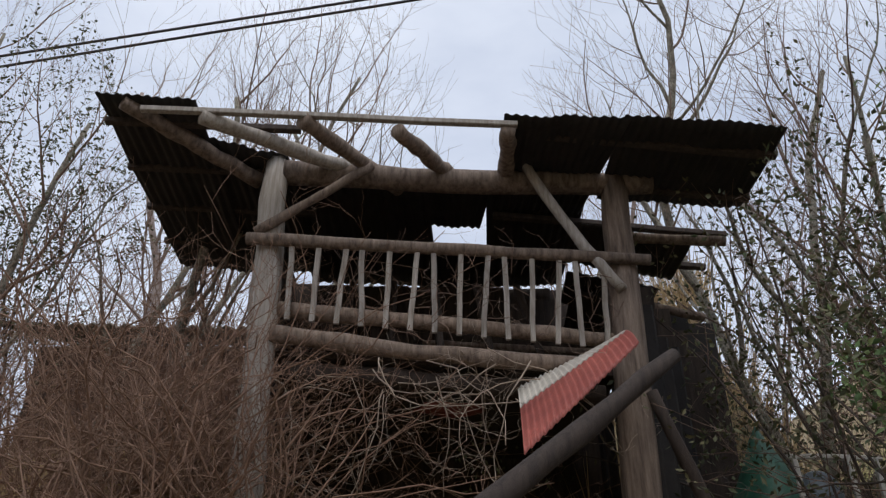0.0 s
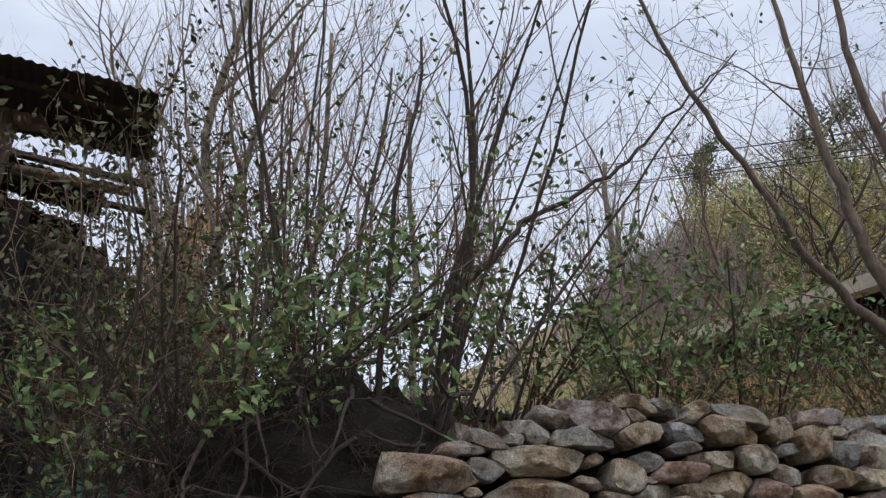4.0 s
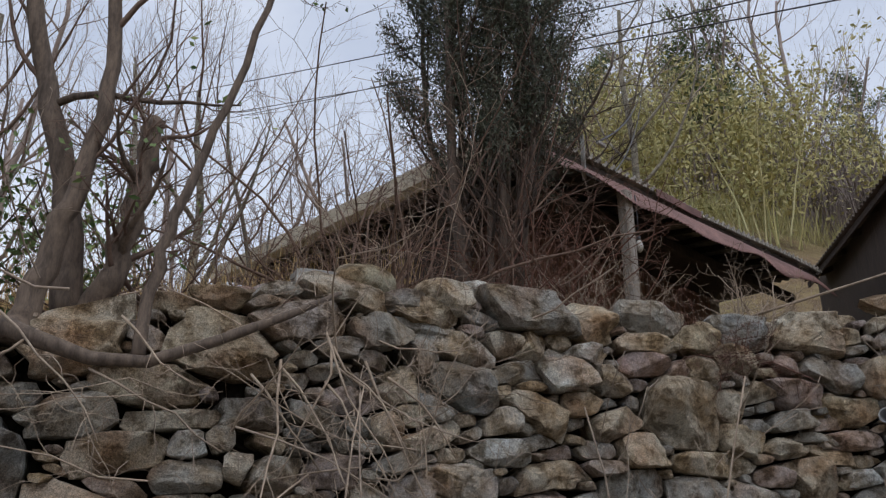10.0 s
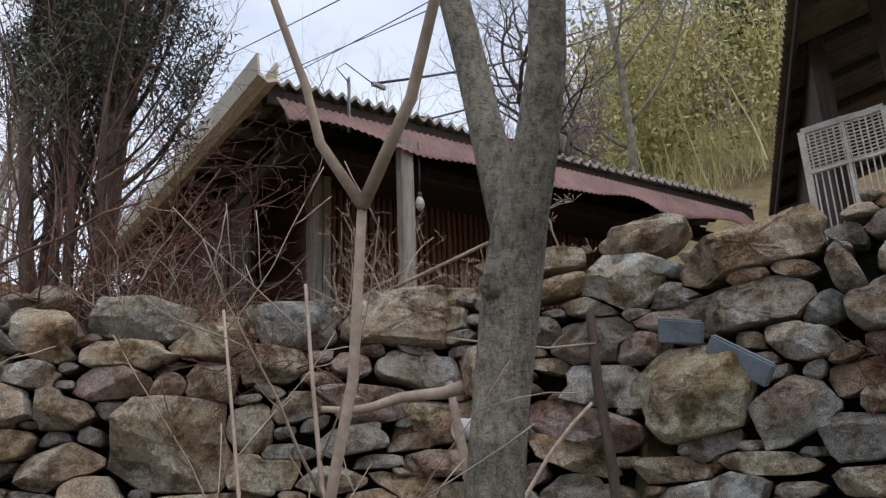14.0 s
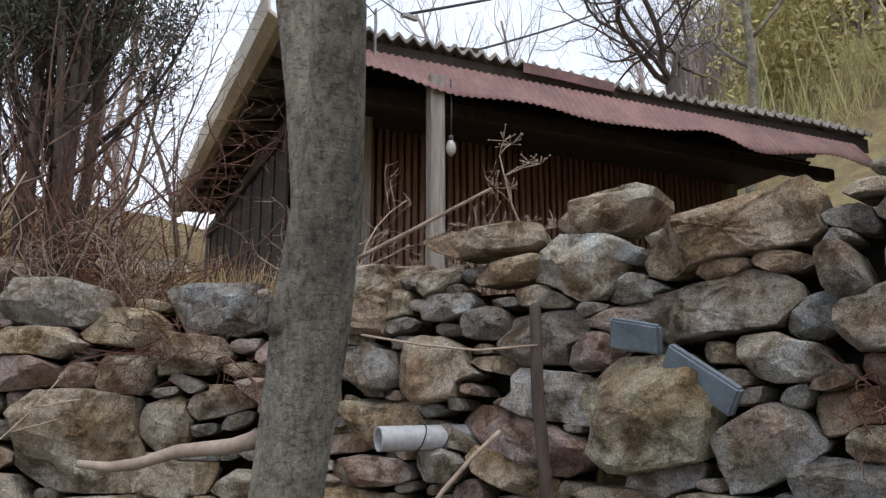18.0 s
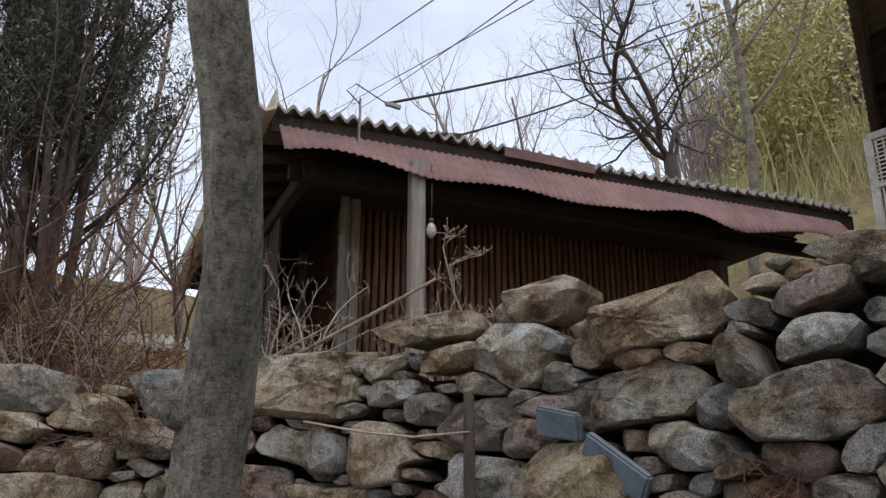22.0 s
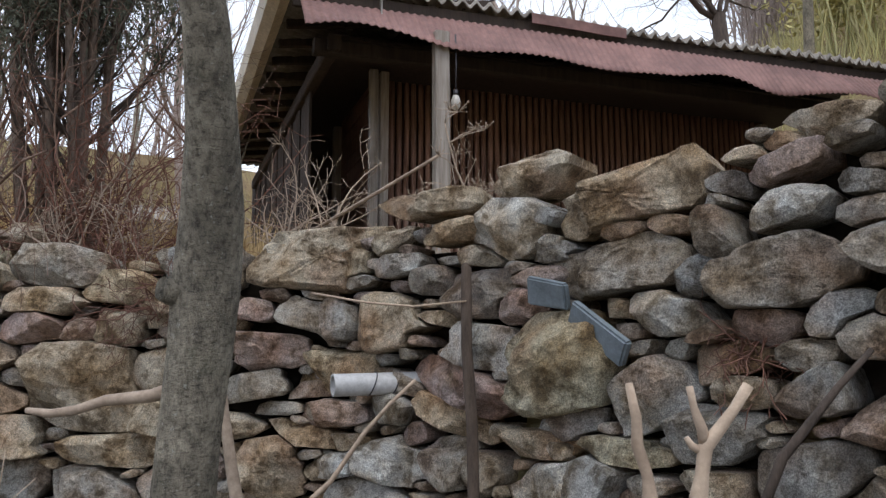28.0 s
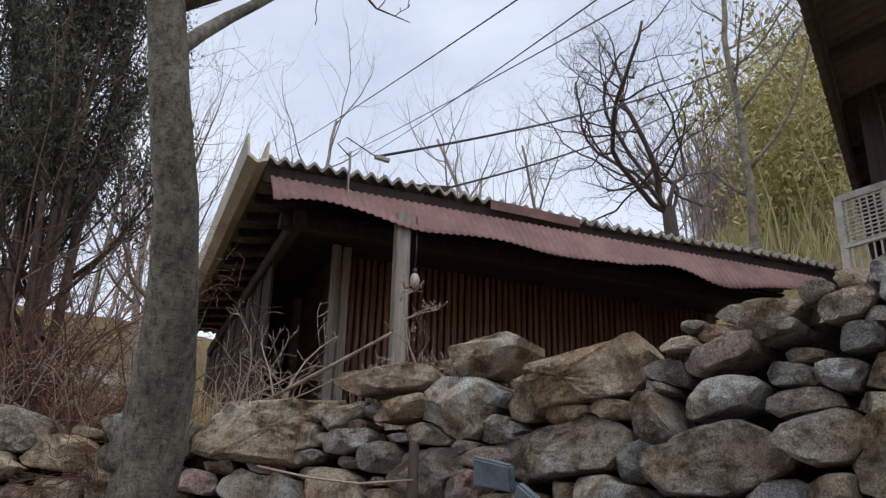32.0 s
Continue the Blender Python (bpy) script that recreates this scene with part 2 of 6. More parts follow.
def mat_leaf(name, *tones):
    k = Mat(name, 0.75)
    geo = k.n.new("ShaderNodeNewGeometry")
    col = k.ramp(geo.outputs["Random Per Island"], *[(i / max(1, len(tones) - 1), c) for i, c in enumerate(tones)])
    col = k.mix(0.5, col, k.ramp(k.noise(30, 3), (0.3, (0.7, 0.7, 0.7, 1)), (0.7, (1.2, 1.2, 1.2, 1))), "MULTIPLY")
    k.b.inputs["Subsurface Weight"].default_value = 0.0
    return k.done(col)


LEAF_DARK = mat_leaf("dull_olive_leaf", srgb(64, 70, 44), srgb(84, 84, 56), srgb(104, 98, 66), srgb(70, 84, 54))
LEAF = mat_leaf("evergreen_leaf", srgb(78, 104, 62), srgb(104, 130, 76), srgb(132, 152, 96), srgb(84, 112, 68), srgb(160, 168, 104))
CEDAR = mat_leaf("juniper_needles", srgb(66, 76, 64), srgb(84, 90, 74), srgb(104, 104, 88), srgb(80, 78, 68))
# yellowish bamboo, its tones raised to include the haze of distance
BAMBOO = mat_leaf("bamboo_leaf", srgb(190, 182, 122), srgb(206, 196, 140), srgb(160, 160, 108), srgb(212, 202, 156))
# bare wood paled in colour to imitate distance haze
HAZEWOOD = mat_plain("hazed_grey_wood", srgb(164, 150, 144), srgb(132, 120, 116), 6, 0.9, 0.1)
PINE = mat_leaf("pine_needles", srgb(92, 110, 72), srgb(112, 126, 82), srgb(80, 96, 66))

# ---- building helpers ----
RNG = np.random.default_rng(7)


def mesh_of(name, verts, faces, mat, smooth=True, sharp=None):
    me = bpy.data.meshes.new(name)
    if isinstance(faces, dict):
        flat = np.concatenate([q.ravel() for q in faces.values()]).astype(np.int32)
        size = np.concatenate([np.full(len(q), k) for k, q in faces.items()]).astype(np.int32)
        me.vertices.add(len(verts))
        me.vertices.foreach_set("co", np.asarray(verts, np.float32).ravel())
        me.loops.add(len(flat))
        me.loops.foreach_set("vertex_index", flat)
        me.polygons.add(len(size))
        me.polygons.foreach_set("loop_start", np.r_[0, np.cumsum(size)[:-1]].astype(np.int32))
        me.polygons.foreach_set("loop_total", size)
        me.update(calc_edges=True)
    else:
        me.from_pydata([tuple(v) for v in verts], [], faces)
        me.update()
    if smooth:
        me.shade_smooth()
        if sharp:
            me.set_sharp_from_angle(angle=radians(sharp))
    me.materials.append(mat)
    return me


def part(name, data, mat, parent, label=""):
    """Links a bmesh, a mesh or (verts, faces) as one mesh object under a thing or a part."""
    if isinstance(data, tuple):
        data = mesh_of(name, *data, mat)
    elif isinstance(data, bmesh.types.BMesh):
        me = bpy.data.meshes.new(name)
        data.to_mesh(me)
        data.free()
        me.materials.append(mat)
        data = me
    ob = new(name, data)
    if parent:
        ob.parent = parent
        ob.matrix_parent_inverse = Matrix.Translation(-Vector(parent.matrix_basis.translation)) if parent.parent is None else Matrix.Identity(4)
    if label:
        ob["label"] = label
    return ob


def thing(name, at, label, category, group="", kind=""):
    ob = new(name)
    ob.empty_display_size = 0.1
    ob.matrix_basis = Matrix.Translation(at)
    return tagged(ob, label, category, group, kind)


class Soup:
    """Collects vertices and faces of many small pieces for one mesh."""

    def __init__(self):
        self.v, self.f, self.n = [], {3: [], 4: []}, 0

    def add(self, verts, faces):
        verts = np.asarray(verts, float)
        self.v.append(verts)
        for q in faces:
            self.f[len(q)].append(np.array([q]) + self.n)
        self.n += len(verts)

    def tube(self, pts, radii, sides=6, cap=True):
        pts, radii = np.asarray(pts, float), np.asarray(radii, float)
        n = len(pts)
        if n < 2:
            return
        tang = np.gradient(pts, axis=0)
        tang /= np.linalg.norm(tang, axis=1, keepdims=True) + 1e-9
        ref = np.array([0.31, 0.17, 0.93]) if abs(tang[0][2]) < 0.8 else np.array([0.93, 0.2, 0.3])
        a = np.cross(tang, ref)
        a /= np.linalg.norm(a, axis=1, keepdims=True) + 1e-9
        b = np.cross(tang, a)
        ang = np.arange(sides) * 2 * math.pi / sides
        ring = pts[:, None] + radii[:, None, None] * (np.cos(ang)[None, :, None] * a[:, None] + np.sin(ang)[None, :, None] * b[:, None])
        self.v.append(ring.reshape(-1, 3))
        i, j = np.meshgrid(np.arange(n - 1) * sides, np.arange(sides), indexing="ij")
        q = (j + 1) % sides
        self.f[4].append(np.stack([i + j, i + q, i + sides + q, i + sides + j], -1).reshape(-1, 4) + self.n)
        if cap:
            j = np.arange(1, sides - 1)
            self.f[3].append(np.stack([0 * j, j + 1, j], 1) + self.n)
            self.f[3].append(np.stack([0 * j, j, j + 1], 1) + self.n + (n - 1) * sides)
        self.n += n * sides

    def leaves(self, p, d, up, length, width):
        """Many folded pointed leaves at once: arrays of places, ways and sizes."""
        d = d / (np.linalg.norm(d, axis=1, keepdims=True) + 1e-9)
        s = np.cross(d, up)
        s /= np.linalg.norm(s, axis=1, keepdims=True) + 1e-9
        n = np.cross(s, d)
        length, width = np.asarray(length).reshape(-1, 1), np.asarray(width).reshape(-1, 1)
        m = p + d * length * 0.5
        v = np.stack([p, m + s * width * 0.5 + n * width * 0.15, p + d * length, m - s * width * 0.5 + n * width * 0.15, m - n * width * 0.08], 1)
        self.v.append(v.reshape(-1, 3))
        base = (np.arange(len(p)) * 5)[:, None, None]
        self.f[3].append((base + np.array([(0, 4, 1), (1, 4, 2), (0, 3, 4), (3, 2, 4)])).reshape(-1, 3) + self.n)
        self.n += 5 * len(p)

    @property
    def data(self):
        return np.concatenate(self.v) if self.v else np.zeros((0, 3)), {k: np.concatenate(q) for k, q in self.f.items() if q}


def log_mesh(a, b, r0, r1=None, sides=12, bend=0.0, knots=0.06, seed=0, segs=10):
    """A worn round timber from a to b, slightly crooked, with uneven thickness."""
    rng = np.random.default_rng(seed)
    a, b = np.array(a, float), np.array(b, float)
    r1 = r0 if r1 is None else r1
    t = np.linspace(0, 1, segs)
    side = np.cross(b - a, rng.normal(size=3))
    side /= np.linalg.norm(side)
    pts = a + (b - a) * t[:, None] + side * (np.sin(t * math.pi) * bend)[:, None]
    pts[1:-1] += rng.normal(size=(segs - 2, 3)) * r0 * 0.07
    radii = (r0 + (r1 - r0) * t) * (1 + rng.normal(size=segs) * knots)
    s = Soup()
    s.tube(pts, radii, sides)
    return s.data


def plank_mesh(a, b, w, h, up=(0, 0, 1), wobble=0.004, seed=0, segs=5):
    """A sawn timber from a to b, w wide and h high, with slightly worn edges."""
    rng = np.random.default_rng(seed)
    a, b, up = np.array(a, float), np.array(b, float), np.array(up, float)
    d = (b - a) / np.linalg.norm(b - a)
    s = np.cross(d, up)
    s /= np.linalg.norm(s)
    u = np.cross(s, d)
    c = min(w, h) * 0.12
    prof = [(-w / 2 + c, -h / 2), (w / 2 - c, -h / 2), (w / 2, -h / 2 + c), (w / 2, h / 2 - c), (w / 2 - c, h / 2), (-w / 2 + c, h / 2), (-w / 2, h / 2 - c), (-w / 2, -h / 2 + c)]
    v, f = [], []
    for i in range(segs):
        p = a + (b - a) * i / (segs - 1) + (rng.normal(size=3) * wobble if 0 < i < segs - 1 else 0)
        v += [p + s * x + u * y for x, y in prof]
    for i in range(segs - 1):
        for j in range(8):
            q = (j + 1) % 8
            f.append((i * 8 + j, i * 8 + q, i * 8 + 8 + q, i * 8 + 8 + j))
    f.append(tuple(range(8))[::-1])
    f.append(tuple(range((segs - 1) * 8, segs * 8)))
    return v, f


def plank(name, a, b, w, h, mat, parent, up=(0, 0, 1), seed=0, label=""):
    me = mesh_of(name, *plank_mesh(a, b, w, h, up, seed=seed), mat, smooth=False)
    return part(name, me, mat, parent, label)


def corrugated(fn, nu, nv, wave, amp, thick=0.006):
    """A wavy sheet: fn(u, v) -> place and normal for u, v in 0..1; waves run along v, counted along u."""
    v, f = [], []
    for side in (0, 1):
        for i in range(nu + 1):
            for j in range(nv + 1):
                p, n = fn(i / nu, j / nv)
                v.append(np.array(p) + np.array(n) * (amp * math.sin(i / nu * wave * 2 * math.pi) - side * thick))
    m = (nu + 1) * (nv + 1)
    for i in range(nu):
        for j in range(nv):
            a = i * (nv + 1) + j
            q = (a, a + nv + 1, a + nv + 2, a + 1)
            f.append(q)
            f.append(tuple(m + x for x in q[::-1]))
    for i in range(nu):
        for j in (0, nv):
            a = i * (nv + 1) + j
            f.append((a, a + nv + 1, m + a + nv + 1, m + a) if j else (a + nv + 1, a, m + a, m + a + nv + 1))
    for j in range(nv):
        for i in (0, nu):
            a = i * (nv + 1) + j
            f.append((a + 1, a, m + a, m + a + 1) if i else (a, a + 1, m + a + 1, m + a))
    return v, f

# ---- the ground, the road and the hill: one sheet to the horizon ----
WALL_LINE = np.array([(-15, 3.0), (-9, 3.2), (-6, 3.33), (-4.2, 3.2), (-2.4, 3.68), (-0.3, 3.7), (0.4, 3.35), (1.6, 2.25), (3.2, 0.75)])
WALL_S = np.r_[0, np.cumsum(np.hypot(*np.diff(WALL_LINE, axis=0).T))]
WALL_S -= WALL_S[5]


def wall_at(s):
    """Plan place and outward normal of the wall's face at the length s along it."""
    i = int(np.clip(np.searchsorted(WALL_S, s) - 1, 0, len(WALL_S) - 2))
    a, b = WALL_LINE[i], WALL_LINE[i + 1]
    d = (b - a) / np.linalg.norm(b - a)
    return a + d * (s - WALL_S[i]), np.array([d[1], -d[0]]), d


def wall_top(s):
    return float(np.interp(s, [-15, -10.5, -9.6, -8.9, -8, -6.5, -5.4, -4.6, -3.6, -2.6, -1.7, -0.3, 0.3, 0.9, 1.7, 2.6, 3.6, 5], [0.4, 0.5, 0.75, 1.3, 1.5, 1.55, 1.62, 1.75, 1.95, 2.0, 2.06, 2.12, 2.15, 2.15, 2.2, 2.35, 2.6, 2.8]))


def road_z(x):
    return float(np.interp(x, [-60, -14, -10, -6, -2.5, 0, 6, 60], [-4.6, -1.45, -1.3, -0.95, -0.6, -0.12, 0.2, 3.5]))


def face_y(x):
    return float(np.interp(x, WALL_LINE[:, 0], WALL_LINE[:, 1]))


def smooth(a, b, x):
    t = min(1, max(0, (x - a) / (b - a)))
    return t * t * (3 - 2 * t)


def ground_z(x, y):
    road = road_z(x)
    behind = y - face_y(x)
    far = math.hypot(x, y)
    if x > 3.2:
        behind = y - 0.75 - (x - 3.2) * 0.2
    if behind < 0:
        return road + 0.12 * max(0.0, -y - 5)
    terrace = float(np.interp(x, [-30, -16, -10.6, -9.5, -8.9, -6, -2, 1, 4, 9], [0.2, 0.5, 0.35, 0.5, 1.15, 1.45, 1.9, 2.05, 2.3, 2.9]))
    z = road + (terrace - road) * smooth(0.12, 0.3, behind)
    flat = float(np.interp(x, [-40, -12, -9, -6, -4.6, -3.0, 6, 12], [3.0, 3.0, 2.4, 2.6, 2.8, 10.5, 10.5, 6]))
    az = math.degrees(math.atan2(x + 5, y + 2))
    rate = 0.2 + 0.1 * smooth(-8, 12, az) + 0.1 * (1 - smooth(-42, -26, az)) + 0.4 * smooth(10, 42, az)
    z += rate * min(max(0.0, behind - flat), 380)
    if x < -10.5:
        z += 1.3 * smooth(2.6, 6.0, behind)
    z += 2.8 * smooth(6.8, 9.6, y) * smooth(-12.0, -10.9, x) * (1 - smooth(-10.5, -9.3, x))
    return z + 0.05 * math.sin(x * 1.7) * math.sin(y * 1.3) * smooth(0.5, 2, behind) + 0.012 * far * noise.noise(Vector((x * 0.05, y * 0.05, 2.2)))


gx = np.unique(np.r_[np.linspace(-18, 8, 66), np.linspace(8, 60, 30), -np.linspace(18, 60, 22), np.geomspace(60, 900, 16), -np.geomspace(60, 900, 16)])
gy = np.unique(np.r_[np.linspace(-4, 12, 60), np.linspace(12, 80, 34), -np.linspace(4, 40, 10), np.geomspace(80, 900, 16), -np.geomspace(40, 900, 10), [3.3, 3.36, 3.42, 3.48, 3.54, 3.8, 3.86, 3.92, 3.98]])
gv = [(x, y, ground_z(x, y)) for x in gx for y in gy]
gf = [(i * len(gy) + j, (i + 1) * len(gy) + j, (i + 1) * len(gy) + j + 1, i * len(gy) + j + 1) for i in range(len(gx) - 1) for j in range(len(gy) - 1)]
GROUND = Mat("grassy_ground", 0.95)
g_col = GROUND.mix(GROUND.ramp(GROUND.noise(0.35, 5), (0.4, BLACK), (0.62, WHITE)), srgb(158, 136, 100), srgb(158, 148, 100))
g_col = GROUND.mix(GROUND.ramp(GROUND.noise(2.2, 6, 0.7), (0.35, BLACK), (0.66, WHITE)), g_col, srgb(122, 101, 78))
g_col = GROUND.mix(0.6, g_col, GROUND.ramp(GROUND.noise(22, 6, 0.75), (0.3, (0.55, 0.55, 0.55, 1)), (0.7, (1.3, 1.3, 1.3, 1))), "MULTIPLY")
GROUND = GROUND.done(g_col, GROUND.noise(9, 8, 0.75), 0.9, 0.1)
ground = new("ground", mesh_of("ground", gv, gf, GROUND))
tagged(ground, "sloping earth with dry grass and leaf litter", "ground", kind="structure")

# a pale concrete lane in front of the wall
lane_x = np.linspace(-40, 12, 80)
lv, lf = [], []
for i, x in enumerate(lane_x):
    e = face_y(x) - 0.35 if x < 3.2 else 0.35
    for y in (-3.2, -1.6, min(e, 0.2) if x > 0 else 0.2, e):
        lv.append((x, y, road_z(x) + 0.02))
for i in range(len(lane_x) - 1):
    for j in range(3):
        a = i * 4 + j
        lf.append((a, a + 4, a + 5, a + 1))
tagged(new("road", mesh_of("road", lv, lf, ASPHALT)), "narrow pale concrete lane below the stone wall", "road", kind="structure")

# ---- the dry stone wall ----


def stone_mesh(name, poly, thick, rng, fine):
    """A quarried stone: an angular outline in the wall's face, broken off along a few random planes."""
    n = len(poly)
    size = float(np.sqrt(np.mean((poly**2).sum(1))))
    hx, hz = np.abs(poly).max(0)
    # a nearly flat broken face, with a ledge above, an undercut below and a few chipped corners
    planes = [(thick, rng.normal() * 0.22, rng.normal() * 0.2)]
    for sgn in (1, -1):
        g = rng.uniform(0.35, 2.6)
        planes.append((thick + g * hz * rng.uniform(0.3, 1.1), 0.3 * rng.normal(), sgn * g))
    for k in range(int(rng.integers(2, 5))):
        a, g = rng.uniform(0, 2 * math.pi), rng.uniform(0.4, 1.8)
        planes.append((thick + g * (hx * abs(math.cos(a)) + hz * abs(math.sin(a))) * rng.uniform(0.15, 0.6), g * math.cos(a), g * math.sin(a)))
    off = rng.uniform(-50, 50, 3)
    rings = (1.0, 0.97, 0.91, 0.82, 0.71, 0.58, 0.44, 0.29, 0.14) if fine else (1.0, 0.95, 0.8, 0.55, 0.28)

    def depth(p, f):
        h = max(min(c - gx_ * p[0] - gz_ * p[1] for c, gx_, gz_ in planes), thick * 0.25)
        q = Vector((p[0] * 7 + off[0], p[1] * 7 + off[1], off[2]))
        h += size * 0.1 * noise.noise(q) - size * 0.13 * abs(noise.noise(q * 1.7)) - size * 0.06 * abs(noise.noise(q * 4.1)) + (0.02 * size * noise.noise(q * 7.5) if fine else 0)
        return h * 0.3 if f > 0.98 else h * (0.97 if f > 0.95 else 1.0)

    v, f = [], []
    for fr in rings:
        for p in poly * fr:
            j = rng.normal(size=3) * (0.006 if fine else 0.014) * size * (fr < 0.99)
            v.append((p[0] + j[0], -depth(p, fr) + j[1], p[1] + j[2]))
    v.append((0, -depth((0, 0), 0), 0))
    for p in poly * 0.86:
        v.append((p[0], 0.14 + 0.3 * size, p[1]))
    m = len(rings)
    for k in range(m - 1):
        for j in range(n):
            q = (j + 1) % n
            f.append((k * n + j, k * n + q, (k + 1) * n + q, (k + 1) * n + j))
    c, back = m * n, m * n + 1
    for j in range(n):
        q = (j + 1) % n
        f.append(((m - 1) * n + j, (m - 1) * n + q, c))
        f.append((j, back + j, back + q, q))
    return mesh_of(name, v, f, STONE, fine, 12)


def pack_wall(s0, s1, z_low, keys, seed, sizes):
    """Seeds of the stones between s0 and s1: the given large ones, then smaller ones in the gaps."""
    rng = np.random.default_rng(seed)
    seeds = [(s, z, a, b, math.radians(t), m) for s, z, a, b, t, m in keys]
    arr = np.array([q[:5] for q in seeds]) if seeds else np.zeros((0, 5))
    for a_lo, a_hi, tries in sizes:
        for _ in range(tries):
            s = rng.uniform(s0, s1)
            a = rng.uniform(a_lo, a_hi)
            b = a * rng.uniform(0.3, 0.72)
            top = wall_top(s) - b * 0.55
            lo = z_low(s)
            z = rng.uniform(lo, top)
            t = rng.normal() * 0.2
            if len(arr):
                dx, dz = s - arr[:, 0], z - arr[:, 1]
                c, w = np.cos(arr[:, 4]), np.sin(arr[:, 4])
                d = np.hypot((c * dx + w * dz) / (arr[:, 2] + a), (-w * dx + c * dz) / (arr[:, 3] + b))
                if d.min() < 0.86:
                    continue
            arr = np.vstack([arr, (s, z, a, b, t)])
            seeds.append((s, z, a, b, t, -1))
    return seeds, arr


def outline(i, arr, rng, n=22):
    """The outline of stone i: out from its middle until another stone is nearer, or its own size ends."""
    s, z, a, b, t = arr[i]
    near = np.where((np.abs(arr[:, 0] - s) < 1.6 * (a + arr[:, 2])) & (np.abs(arr[:, 1] - z) < 1.6 * (a + arr[:, 2])))[0]
    near = near[near != i]
    oth = arr[near]
    th = np.arange(n) * 2 * math.pi / n + rng.uniform(0, 0.2)
    own_cut, cuts = CUTS[i], CUTS[near]
    ell = 1 / np.sqrt((np.cos(th - t) / a) ** 2 + (np.sin(th - t) / b) ** 2)
    ex, ez = np.cos(th - t) * ell / a, np.sin(th - t) * ell / b
    face = np.maximum((np.stack([ex, ez], 1) @ own_cut.T).max(1), 0.7)
    lim = ell / face
    rad = np.zeros(n)
    for k in range(n):
        rr = np.linspace(0.2, 1, 21) * lim[k]
        px, pz = s + rr * math.cos(th[k]), z + rr * math.sin(th[k])
        own = rr / lim[k]
        if len(oth):
            dx, dz = px[:, None] - oth[:, 0], pz[:, None] - oth[:, 1]
            c, w = np.cos(oth[:, 4]), np.sin(oth[:, 4])
            uu, vv = (c * dx + w * dz) / oth[:, 2], (-w * dx + c * dz) / oth[:, 3]
            d = (uu[:, :, None] * cuts[:, :, 0] + vv[:, :, None] * cuts[:, :, 1]).max(2).min(1)
            bad = np.where(d < own)[0]
            rad[k] = rr[bad[0] - 1 if bad[0] else 0] if len(bad) else rr[-1]
        else:
            rad[k] = rr[-1]
    rad = 0.08 * np.roll(rad, 1) + 0.84 * rad + 0.08 * np.roll(rad, -1)
    pts = np.stack([np.cos(th), np.sin(th)], 1) * np.maximum(rad * 0.995 - 0.002, 0.02)[:, None]
    return angular(pts, rng)


def angular(pts, rng):
    """Turns a smooth outline into a broken one: few corners with nearly straight sides between them."""
    n = len(pts)
    size = float(np.sqrt(np.mean((pts**2).sum(1))))
    keep = sorted({int(np.argmax(pts @ np.array(q))) for q in ((1, 0.3), (-1, -0.3), (0.2, 1), (-0.2, -1))})
    for _ in range(8):
        worst, at = 0.0, -1
        for a, b in zip(keep, keep[1:] + [keep[0] + n]):
            p, q = pts[a % n], pts[b % n]
            ln = np.hypot(*(q - p)) + 1e-9
            for k in range(a + 1, b):
                d = abs((q[0] - p[0]) * (pts[k % n][1] - p[1]) - (q[1] - p[1]) * (pts[k % n][0] - p[0])) / ln
                if d > worst:
                    worst, at = d, k % n
        if worst < 0.06 * size:
            break
        keep = sorted(set(keep + [at]))
    out = np.zeros_like(pts)
    for a, b in zip(keep, keep[1:] + [keep[0] + n]):
        for k in range(a, b):
            f = (k - a) / (b - a)
            out[k % n] = pts[a % n] * (1 - f) + pts[b % n] * f
    out = 0.03 * np.roll(out, 1, 0) + 0.94 * out + 0.03 * np.roll(out, -1, 0)
    return out * (1.04 + rng.normal(size=(n, 1)) * 0.008)


TONES = {}
CUTS = None


def stone_cuts(rng):
    """The straight sides of one stone: flat beds above and below, steeper ends, and one or two broken corners."""
    a = [rng.normal() * 0.4, math.pi / 2 + rng.normal() * 0.2, math.pi + rng.normal() * 0.4, 1.5 * math.pi + rng.normal() * 0.2]
    q = [rng.uniform(0.86, 1.0) for _ in range(4)]
    for k in range(2):
        c = (rng.integers(4) + 0.5) * math.pi / 2 + rng.normal() * 0.2
        a.append(c)
        q.append(rng.uniform(0.84, 1.2))
    a, q = np.array(a), np.array(q)
    return np.stack([np.cos(a) / q, np.sin(a) / q], 1)


